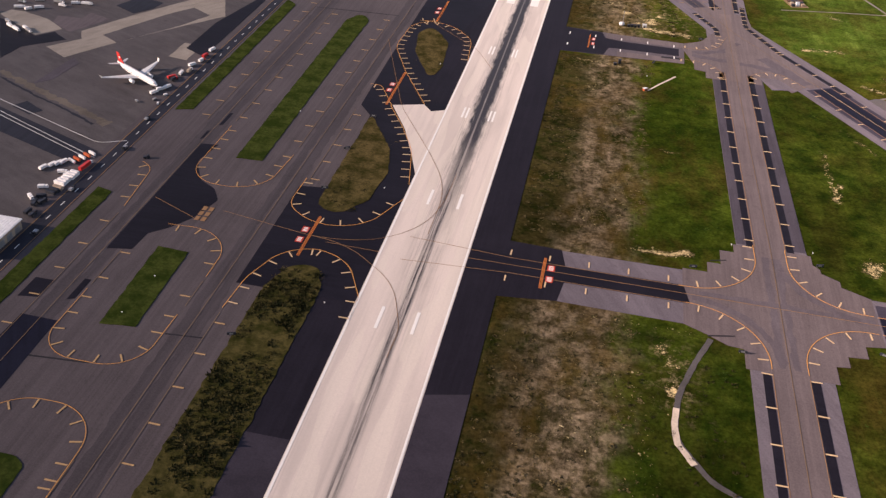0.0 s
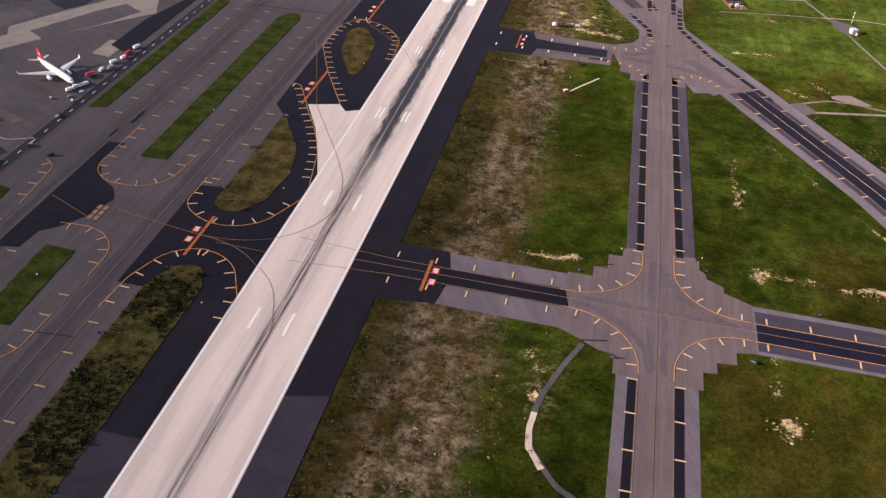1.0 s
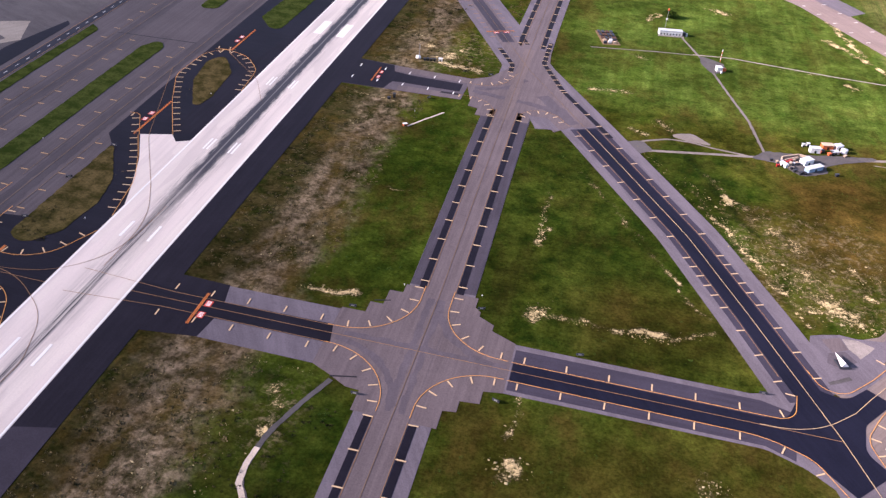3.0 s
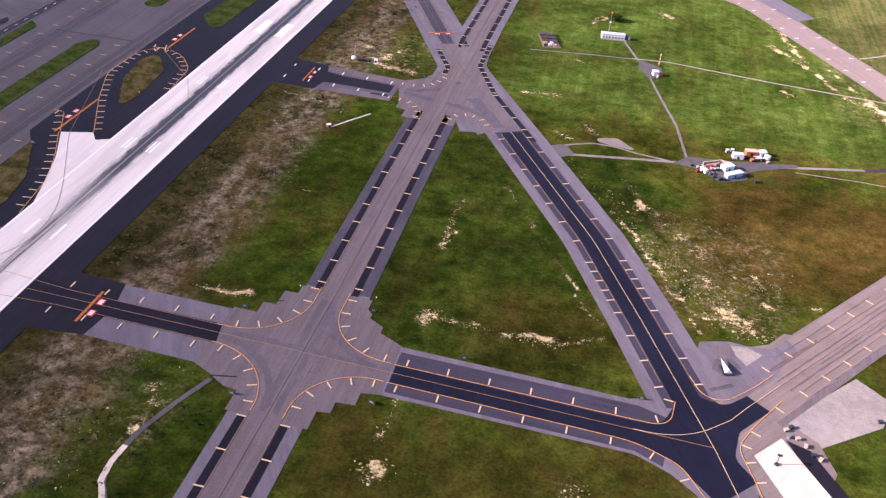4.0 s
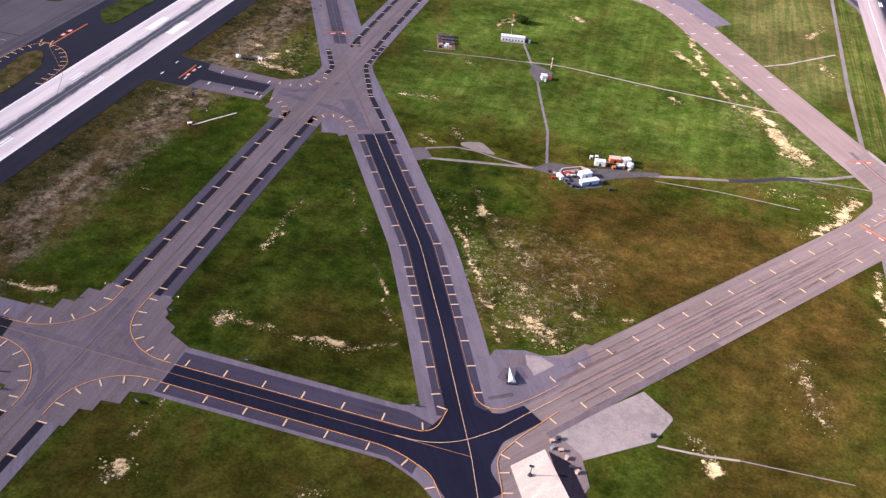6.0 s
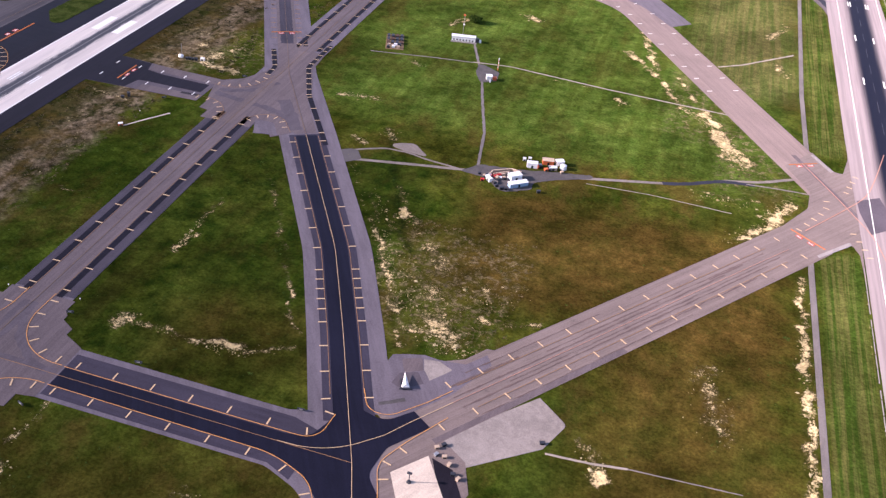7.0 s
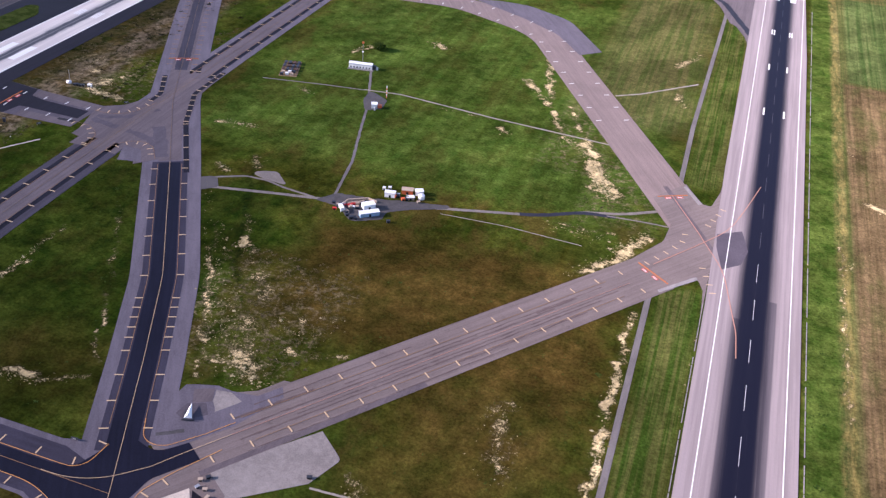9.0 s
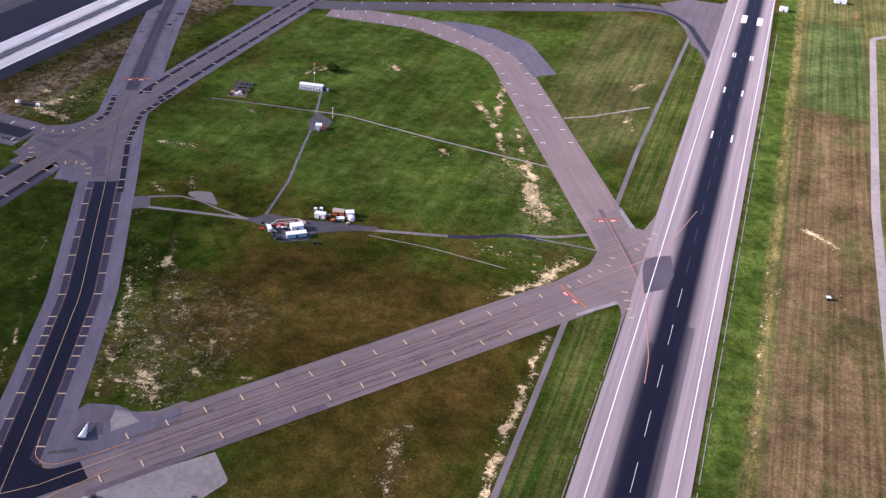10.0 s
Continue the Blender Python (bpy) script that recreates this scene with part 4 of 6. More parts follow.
# north-western junction of diagonal and parallel taxiways
jn = slab("taxiway_junction", [(80, 428.5, 4), (80, 436.0), (88.5, 442, 8), (95.0, 456), (97, 470), (91, 486), (97.0, 496), (101.0, 488), (113.0, 488), (114.6, 468, 8), (123.0, 448), (134.4, 404), (125.8, 394), (119.0, 405, 5), (113.6, 405), (113.8, 398), (89.6, 398), (89.6, 405), (84.8, 406), (84.8, 412)], 0.115, CROSS_ASPHALT, "weathered grey asphalt junction of several taxiways", "taxiway")
nw = slab("connector_shoulder", [(24.4, 407.6), (60, 409.6), (80.4, 411.4), (80.4, 436.4), (50, 436.8), (24.4, 438.6)], 0.09, WORN_LANE, "dark asphalt connector between runway and junction", "taxiway")
slab("grey_shoulder", [(50, 409.2), (80.2, 411.0), (80.2, 416.5), (50, 415.2)], 0.105, CROSS_ASPHALT, parent=nw, thick=0.1)
slab("grey_shoulder", [(44, 430.2), (80.2, 430.0), (80.2, 436.4), (44, 436.8)], 0.105, CROSS_ASPHALT, parent=nw, thick=0.1)
slab("new_asphalt", [(24.4, 407.6), (44, 408.8), (46, 418), (52, 419), (52, 428.5), (44, 430), (42, 437.0), (24.4, 438.6)], 0.10, SHOULDER, parent=nw, thick=0.05)
slab("new_asphalt", [(52, 418.6), (78, 419.4), (78, 428.2), (52, 428.4)], 0.11, SHOULDER, parent=nw, thick=0.05)
slab("dark_seam", [(70, 414.6), (79, 415.2), (79, 417.2), (70, 416.4)], 0.125, TAR, parent=nw, thick=0.05)
hold(nw, 36.6, 423.4, 0, 17.0, 1, 0.7)
for y in (416.5, 430.8):
    ticks(rounded([(27, y), (82, y)], False), 0, 12.2, nw, material=WHITE)
for cs, sg in (([(80, 430.6), (95, 431, 14), (101.0, 452)], 1), ([(78, 416.4), (96, 416, 14), (97.4, 400)], -1), ([(108.6, 404), (112, 414, 10), (124, 413, 10), (132, 402)], -1)):
    ln = rounded(cs, False)
    stripe(ln, 0, 0.2, LINE_DULL, jn)
    ticks(ln, sg * 1.6, 5.6, jn, length=2.6, start=1.0)
# dark inner shoulders of the junction
for cs, a in (([(124.6, 440), (150.6, 398)], 0), ([(111.2, 500), (111.4, 470, 8), (124.6, 440)], 0), ([(86.4, 482), (96.5, 462, 8), (97.0, 452)], 0), ([(99.6, 493), (95.0, 503)], 0)):
    ln = rounded(cs, False)
    ribbon("dark_shoulder", ln, -1.2, 1.2, 0.14, NEW_ASPHALT, jn, thick=0.1)
    ticks(ln, 0, 6.0 if len(cs) > 2 else 12.0, jn, length=2.6, start=2.0)
hold(dw, 82.6, 506.2, 119, 16.0, -1, 0.7)
for cs, w in (([(84, 423), (102, 420, 40), (120, 419, 40), (133, 407)], 3.6), ([(84, 427), (98, 428, 30), (106, 446)], 3.0), ([(116, 430), (122, 422, 20), (133.5, 405)], 6.0)):
    ribbon("worn_lane", rounded(cs, False), -w / 2, w / 2, 0.128 + 0.001 * w, WORN_LANE, jn, thick=0.02, step=2.0, ragged=1.2)
ribbon("worn_lane", between(yl, 398, 486), -2.6, 2.8, 0.136, paving("pinkish_wheel_lane", (0.150, 0.118, 0.116), 0.14, (0.9, 0.03)), jn, thick=0.02, step=2.0, ragged=0.5)
slab("pale_corner", [(112.6, 406.5), (121.5, 407.0, 2), (128.2, 397.0), (117.4, 394.4)], 0.122, GREY_SHOULDER, parent=jn, thick=0.05, fray=0.3)

# connecting taxiway to the dark runway
cd = V((0.602, 0.798))
cn = V((-0.798, 0.602))
c0 = V((285.0, 314.0))
cp = ribbon("connecting_taxiway", [c0 - cd * 84, c0 + cd * 122], -11.2, 12.6, 0.075, CONN_ASPHALT, None, "ribbed reddish-grey asphalt taxiway with faded lines", "taxiway")
slab("grey_shoulder", [tuple(c0 - cd * 60 + cn * 12.6), tuple(c0 - cd * 60 + cn * 20), tuple(c0 - cd * 46 + cn * 14), tuple(c0 - cd * 36.6 + cn * 14.4), tuple(c0 - cd * 35 + cn * 12.6)], 0.07, CONN_ASPHALT, parent=cp)
ribbon("dark_edge", [c0 - cd * 76, c0 + cd * 4], -11.0, -8.9, 0.10, CROSS_ASPHALT, cp, thick=0.05)
stripe([c0 - cd * 62, c0 + cd * 108], 0, 0.2, LINE_PINK, cp)
for a, w, s0, s1 in ((-3.2, 0.5, -60, 90), (-1.7, 0.35, -40, 100), (1.6, 0.5, -60, 70), (3.3, 0.4, -20, 96), (-8.6, 0.3, -60, 40), (8.8, 0.4, -50, 10), (6.0, 0.8, -58, -30), (-6.2, 0.5, 20, 80), (2.6, 0.7, 62, 82)):
    ribbon("tarred_seam", [c0 + cd * s0, c0 + cd * s1], a - w / 2, a + w / 2, 0.10 + 0.0005 * abs(s0), SEAM, cp, thick=0.01, step=2.0, ragged=0.35)
for a in (-5.4, 5.4):
    stripe([c0 - cd * 56, c0 + cd * 100], a, 0.2, LINE_DULL, cp)
ticks([c0 - cd * 62, c0 + cd * 112], 7.1, 12.9, cp, start=3.9)
ticks([c0 - cd * 72, c0 + cd * 112], -6.5, 12.85, cp, start=1.4)
ln = rounded([(220.6, 260.5), (224.6, 252.4, 6), (231.5, 252.0, 7), (240.6, 262), (246.5, 270)], False)
stripe(ln, 0, 0.24, YELLOW, et, 0.215)
ln = rounded([(248.4, 258.2), (239.9, 244.4, 60), (234.6, 233.6, 9), (238.6, 222.9), (243.4, 208)], False)
stripe(ln, 0, 0.24, YELLOW, et, 0.215)
ticks(ln, 1.7, 7.2, et, start=19.4, ends=8.0)
slab("pale_pad", [(239.2, 231.8), (247.4, 241.6), (263.5, 216), (278, 190), (268, 184), (252, 208)], 0.10, PALE_PAD, "pale concrete rectangle beside the taxiway", "pavement")
slab("asphalt_corner", [(231, 232), (234.4, 242.6), (240.6, 246.4), (243.0, 240.0), (238.0, 231.0)], 0.068, CONN_ASPHALT, "grey paved corner between the taxiway lines", "pavement")
slab("grey_corner", [(232.0, 226), (238, 219), (252, 204), (262, 232), (258, 243), (247, 251), (240, 244)], 0.066, CONN_ASPHALT, "grey paved corner between taxiway and pale pad", "pavement")
pad = slab("grey_pad", [(248.0, 249.2), (272.8, 277.4), (283.0, 268.6, 2), (278.0, 256.4), (258.4, 241.0)], 0.065, GRAVEL, "pale grey concrete hardstanding beside the taxiway", "pavement")
slab("dark_strip", [(248.6, 241.2), (255.4, 239.0), (279, 198), (272, 193)], 0.075, SHOULDER, parent=pad, thick=0.1)
hold(cp, 357.8, 411.6, math.degrees(math.atan2(cd.y, cd.x)), 17.0, -1, 0.65)

# curved taxiway from the dark runway round the meadow
rl = rounded([(386, 428), (318, 544.6), (254, 655.0, 62), (190, 679, 60), (125, 668)], False, 3)
tr = ribbon("curved_taxiway", rl, -11.8, 11.8, 0.075, paving("reddish_asphalt", (0.232, 0.176, 0.160), 0.12, (1.2, 0.03), -30), None, "curved taxiway of pale reddish asphalt", "taxiway")
slab("wide_shoulder", [(293.6, 640), (282, 628), (262, 655, 30), (235, 672, 20), (196, 690), (212, 696, 20), (232, 698, 30), (264, 684, 30)], 0.085, GREY_SHOULDER, parent=tr, thick=0.1)
for a in (-7.8, 7.8):
    s0 = [p for p in rl if p.y > 470]
    ticks(s0, a, 15.6, tr, material=WHITE, start=2.0)
hold(tr, 357.4, 479.6, 120, 15.0, -1, 0.65)
slab("runway_fillet", [(349.0, 474), (359.8, 453.4, 3), (358.6, 438, 9), (345, 413), (352, 396), (360.8, 398.6), (375.0, 417.0, 2), (378.4, 408, 2), (379.4, 385), (380.4, 540), (378.4, 494, 5), (375.4, 477.8, 1), (371.0, 478.2, 1), (362.0, 494)], 0.11, CONN_ASPHALT, "reddish asphalt mouth where taxiways meet the runway", "taxiway")
top = ribbon("far_taxiway", rounded([(60, 650), (132, 684, 30), (322, 806, 30), (352, 806, 20), (386, 716)], False), -9.0, 9.0, 0.085, OLD_ASPHALT, None, "far taxiway of grey asphalt leading to the dark runway", "taxiway")
ticks(rounded([(140, 690), (318, 804)], False), 6.0, 16.0, top, material=WHITE)
slab("taxiway_mouth", [(342, 800, 10), (355, 773.5), (364.3, 741), (372.6, 733, 4), (379.4, 700), (379.4, 860), (374, 850), (348, 846), (330, 822)], 0.09, CROSS_ASPHALT, parent=top, thick=0.1)
ribbon("worn_lane", rounded([(300, 796), (338, 806, 20), (358, 782, 30), (380, 722)], False), -2.2, 2.2, 0.10, ROAD_DARK, top, thick=0.02, step=2.0, ragged=0.6)

# dark runway
rr = slab("runway_dark", [(380.6, -120), (418.0, -120), (416.0, 700), (408.0, 1200), (377.4, 1200), (378.4, 520), (380.0, 404)], 0.15, RUNWAY_DARK, "grooved grey runway with a wide band of black tyre rubber", "runway")
for x0, x1 in ((385.4, 387.2), (412.3, 414.2)):
    slab("edge_line", [(x0 - 0.17, -120), (x0 + 0.17, -120), (x1 - 1.13, 1200), (x1 - 1.47, 1200)], 0.20, WHITE, parent=rr, thick=0.04)
dash = mesh_of("centre_dash", cuboid(-0.10, 0.10, -7.0, 7.0, -0.03, 0.0), painted("dulled_white_paint", (0.55, 0.54, 0.55), 0.5))
rubbed = mesh_of("centre_dash", cuboid(-0.10, 0.10, -7.0, 7.0, -0.03, 0.0), painted("rubbed_white_paint", (0.10, 0.10, 0.12), 0.7))
for i in range(44):
    piece("centre_dash", dash if i < 15 else rubbed, rr, pose(398.6, 51.4 + 27.1 * i, 0.2))
for side in (-1, 1):
    for y in (600.5, 671.5):
        piece("touchdown_bar", bar, rr, pose(399.0 + side * 5.5, y, 0.2))
    for y in (738.5,):
        for dx in (-0.75, 0.75):
            piece("touchdown_bar", thin_bar, rr, pose(399.4 + side * 5.8 + dx, y, 0.2))
    piece("aiming_point", aim, rr, pose(399.4 + side * 5.8, 822, 0.2, 0, 0, 0))
slab("new_asphalt", [(380.0, 454.5), (380.6, 444), (384.2, 427), (391.6, 434, 2), (394.0, 446, 3), (390.4, 462)], 0.165, paving("patched_asphalt", (0.095, 0.080, 0.095), 0.12), parent=rr, thick=0.05)
for cs in ([(357, 418), (372, 440, 60), (385, 460, 60), (391, 484, 60), (396.3, 508)], [(357, 480), (372, 452, 60), (385, 426, 60), (393.0, 385, 40), (394, 370)]):
    stripe(rounded(cs, False), 0, 0.34, LINE_PINK, rr, 0.215)
for cs, gap in (([(382.4, 407), (379.8, 415.7, 20), (375.2, 428)], 5.8), ([(375.4, 459), (378.5, 468.8, 20), (382.4, 482)], 6.0), ([(354, 417), (359.2, 426.1, 20), (365.7, 438.7, 12), (367.4, 445, 8), (365.8, 452)], 6.6)):
    ticks(rounded(cs, False), 0, gap, rr, length=2.6, material=PALE_YELLOW, start=0.8, top=0.2)
slab("pale_strip", [(362.0, 399.0), (361.2, 400.6), (373.6, 415.4), (375.0, 416.6), (375.6, 414.6)], 0.14, CONCRETE, parent=rr, thick=0.05)
slab("pale_strip", [(362.4, 492.0), (361.2, 490.6), (369.6, 476.6), (371.4, 478.2)], 0.14, CONCRETE, parent=rr, thick=0.05)
# worn wheel lane on the mouth of the taxiway
stripe(rounded([(353, 487), (374, 450, 60), (384, 431)], False), 0, 2.4, CROSS_ASPHALT, rr, 0.135, "worn_lane")

# tracks over the grass
PATH_GREY = paving("worn_path_asphalt", (0.165, 0.145, 0.138), 0.2, (0.5, 0.1), 0, 0.95, 0.4)
ribbon("service_path", rounded([(360.6, 200), (358.4, 404)], False), -1.15, 1.15, 0.05, PATH_GREY, None, "narrow grey service path over the grass", "path")
ribbon("service_path", rounded([(359.4, 494), (358.4, 560), (361.0, 786)], False), -1.15, 1.15, 0.05, PATH_GREY, None, "narrow grey service path over the grass", "path")


TOPS = [0.03]
WORN_TRACK = paving("worn_gravel_track", (0.200, 0.172, 0.152), 0.25, (0.5, 0.5), 0, 0.95, 0.4)


def track(cs, width, label="narrow gravel track over the grass", material=None):
    TOPS[0] += 0.004
    ribbon("gravel_track", rounded(cs, False), -width * 0.4, width * 0.4, TOPS[0], material or WORN_TRACK, None, label, "path", step=1.2, ragged=min(0.22, width * 0.14))


track([(157, 389.5), (169, 393, 20), (194, 399.8, 60), (212, 404.2, 20), (236, 411, 30), (268, 422.0, 60), (304, 434, 60), (322, 446, 30), (339, 452.5, 30), (357, 465)], 2.4)
track([(296, 431.5), (304, 434, 60), (322, 446, 30), (336, 448)], 3.2, "dark worn stretch of the track", ROAD_DARK)
track([(156, 394), (165.3, 401.5, 10), (175.5, 407.5, 12), (185, 408.0, 10), (195, 405.8, 20), (210, 404.2)], 1.5)
track([(332, 447.6), (346, 449.6, 20), (359.6, 450.8)], 1.2)
track([(217.4, 409), (211.8, 442.0, 60), (201.6, 477.0, 60), (194.7, 502.5, 30), (188, 520, 20), (180, 542)], 1.6, "narrow grey gravel track over the grass", PATH_GREY)
track([(132, 505), (165, 513), (186, 517)], 1.0)
track([(186, 517.5), (205.6, 521.4, 20), (260, 518.0, 60), (301, 517.5, 60), (327, 517)], 1.2, "pale narrow track over the grass", TAN)
track([(313, 579), (326, 589, 8), (355, 620)], 1.5, "pale track from the taxiway to the service path", TAN)
track([(279, 255.0), (292, 256, 30), (303, 258)], 1.0, "short pale track from the hardstanding into the grass", TAN)
track([(303, 258), (336, 260.4)], 0.5, "faint grey track over the grass")
track([(264.4, 416.1), (292.5, 419.0, 60), (326.6, 418.6)], 0.40, "faint pale track over the grass", TAN)
track([(84.8, 211.5), (80.5, 201, 30), (75.6, 186, 30), (74.6, 170, 12), (83, 158, 12), (94, 152)], 1.9, "curving gravel path with a bright paved bend", YARD)
track([(75.2, 181), (74.6, 174, 10), (75.4, 168.4), (79.2, 162.4)], 2.0, "bright paved bend of the gravel path", PALE_PAD)
slab("parking_patch", [(211, 402.6, 1), (217.5, 412, 2), (234, 414.6, 6), (250, 420, 8), (266, 423.6, 1), (266.4, 421.4, 1), (250.5, 412.5, 10), (242, 406, 4), (244, 401, 3), (232, 393.2, 4), (222.6, 402, 4)], 0.095, YARD, "dark gravel yard round the equipment", "pavement", fray=0.5)
slab("parking_patch", [(173.6, 411.6, 2), (186, 417.2, 3), (195.4, 407.6, 1), (185, 408.2, 2)], 0.09, WORN_TRACK, "grey gravel patch in the grass", "pavement", fray=0.4)
slab("parking_patch", [(152, 392), (163.5, 402.0, 3), (169.4, 393.5, 2), (160, 385)], 0.062, YARD, "grey gravel apron where tracks meet the taxiway", "pavement", fray=0.4)
slab("parking_patch", [(189, 518, 2), (190.5, 506, 3), (196, 494, 2), (203.5, 500, 3), (202, 511, 3), (195, 515, 3)], 0.10, YARD, "dark gravel patch by the mast", "pavement", fray=0.4)
far = ribbon("perimeter_road", rounded([(481.8, 380), (479.5, 548, 90), (486, 832, 14), (520, 870)], False), -2.2, 2.2, 0.05, GRAVEL, None, "curving grey perimeter road beyond the fields", "road")
for x0, x1, y0, y1 in ((418.7, 418.9, 120, 800), (379.0, 379.3, 240, 402)):
    kerb = thing("drain_kerb", pose(x0, y0, 0), "thin pale concrete drain edge along the runway", "kerb")
    kerb["kind"] = "structure"
    for i in range(int((y1 - y0) / 8)):
        u, v = (x1 - x0) * 8 * i / (y1 - y0), 8 * i
        part("kerb_stone", cuboid(u - 0.16, u + 0.16, v, v + (4.4 if i * 7 % 5 == 0 else 7.4), -0.05, 0.12, 0.03), CONCRETE, kerb)


# ---- things ----
K = 0.44          # the plan is drawn at this share of full size; vehicles and buildings follow it


def sized(bm):
    bmesh.ops.scale(bm, vec=(K, K, K), verts=bm.verts[:])
    return bm


def loft(rings, bm=None, n=16):
    """A closed skin through ellipses (x, z, half width, half height) square to x."""
    bm = bm or bmesh.new()
    prev = None
    for x, z, a, b in rings:
        ring = [bm.verts.new((x, a * math.cos(2 * math.pi * i / n), z + b * math.sin(2 * math.pi * i / n))) for i in range(n)]
        if prev:
            for i in range(n):
                bm.faces.new((prev[i], prev[(i + 1) % n], ring[(i + 1) % n], ring[i]))
        else:
            bm.faces.new(ring[::-1])
        prev = ring
    bm.faces.new(prev)
    bmesh.ops.recalc_face_normals(bm, faces=bm.faces[:])
    for q in bm.faces:
        q.smooth = True
    return bm


def aerofoil(root, tip):
    """A wing between two sections (x of the leading edge, y, z, chord, thickness)."""
    bm = bmesh.new()
    prev = None
    for x, y, z, c, t in (root, tip):
        ring = [bm.verts.new(p) for p in ((x, y, z), (x - 0.3 * c, y, z + t * 0.6), (x - c, y, z + 0.02), (x - c, y, z - 0.02), (x - 0.3 * c, y, z - t * 0.4))]
        if prev:
            for i in range(5):
                bm.faces.new((prev[i], prev[(i + 1) % 5], ring[(i + 1) % 5], ring[i]))
            bm.faces.new(ring)
        else:
            bm.faces.new(ring[::-1])
        prev = ring
    bmesh.ops.recalc_face_normals(bm, faces=bm.faces[:])
    return bm


def airliner(m, label, fin_colour, engine_colour):
    plane = thing("airliner", m, label, "aircraft")
    part("fuselage", sized(loft([(31.5, 4.6, 0.15, 0.15), (30.6, 4.7, 1.0, 0.9), (28.6, 5.0, 1.9, 1.9), (25, 5.3, 2.7, 2.7), (20, 5.4, 2.82, 2.82), (-12, 5.4, 2.82, 2.82), (-20, 5.9, 2.3, 2.2), (-26, 6.6, 1.3, 1.3), (-31, 7.2, 0.35, 0.4)])), WHITE_SKIN, plane, "white painted fuselage")
    part("cockpit_window", sized(box(bmesh.new(), 28.3, 29.3, -1.7, 1.7, 5.9, 6.45, 0.15)), GLASS_DARK, plane, "dark cockpit windscreen")
    for s in (-1, 1):
        part("wing", sized(aerofoil((8.5, s * 2.0, 4.2, 12.0, 1.6), (-8.5, s * 29.0, 6.4, 2.6, 0.4))), WING_GREY, plane, "swept grey wing")
        part("winglet", sized(aerofoil((-8.4, s * 28.9, 6.4, 2.5, 0.3), (-10.8, s * 30.0, 8.9, 1.0, 0.15))), WHITE_SKIN, plane, "white winglet")
        part("tailplane", sized(aerofoil((-22.5, s * 0.8, 7.0, 5.4, 0.6), (-28.5, s * 9.7, 7.8, 2.0, 0.2))), WING_GREY, plane, "grey tailplane")
        eng = part("engine", sized(loft([(9.0, 2.9, 1.25, 1.25), (8.6, 2.9, 1.6, 1.6), (6.5, 2.9, 1.65, 1.65), (4.0, 2.9, 1.35, 1.35), (2.0, 3.0, 0.6, 0.6)])), engine_colour, plane, "white engine pod")
        eng.location = (0, s * 9.4 * K, 0)
        pyl = part("pylon", sized(box(bmesh.new(), 1.5, 6.6, -0.25, 0.25, 4.2, 5.3, 0.1)), WING_GREY, plane)
        pyl.location = (0, s * 9.4 * K, 0)
        gear = part("main_gear", sized(rod(bmesh.new(), (-3.2, s * 5.2, 1.0), (-3.2, s * 4.6, 4.6), 0.28)), GREY_METAL, plane)
        for dx in (-1.0, 1.0):
            part("tyre", sized(rod(bmesh.new(), (-3.2 + dx, s * 4.7, 0.7), (-3.2 + dx, s * 5.7, 0.7), 0.7, 12)), BLACK, gear)
    nose = part("nose_gear", sized(rod(bmesh.new(), (24.6, 0, 0.6), (24.6, 0, 3.4), 0.2)), GREY_METAL, plane)
    part("tyre", sized(rod(bmesh.new(), (24.6, -0.6, 0.5), (24.6, 0.6, 0.5), 0.5, 12)), BLACK, nose)
    bm = bmesh.new()
    lo, hi = [(-19.5, 7.6), (-29.0, 7.8)], [(-26.8, 16.6), (-30.4, 16.6)]
    vs = [bm.verts.new((x, w, z)) for w in (-0.32, 0.32) for x, z in (*lo, *hi[::-1])]
    for q in ((0, 1, 2, 3), (7, 6, 5, 4), (0, 4, 5, 1), (1, 5, 6, 2), (2, 6, 7, 3), (3, 7, 4, 0)):
        bm.faces.new([vs[i] for i in q])
    bmesh.ops.recalc_face_normals(bm, faces=bm.faces[:])
    fin = part("fin", sized(bm), fin_colour, plane, "coloured tail fin")
    part("fin_emblem", sized(box(box(bmesh.new(), -27.3, -24.9, -0.36, 0.36, 12.2, 13.0), -26.5, -25.7, -0.37, 0.37, 11.4, 13.8)), WHITE_SKIN, fin, "white emblem on the tail fin")
    for s in (-1, 1):
        part("window_band", sized(box(bmesh.new(), -16, 22, s * 2.79 - 0.04, s * 2.79 + 0.04, 5.7, 6.05)), GLASS_DARK, plane, "row of dark cabin windows")
    return plane


airliner(pose(-135.6, 316.4, 0.1, 0, 0, -31), "white twin-engined airliner with a red tail, parked on the apron", RED_SKIN, WHITE_SKIN)
airliner(pose(-203, 398.5, 0.1, 0, 0, -14), "white airliner with a yellow engine, parked far on the apron", WHITE_SKIN, YELLOW_SKIN)


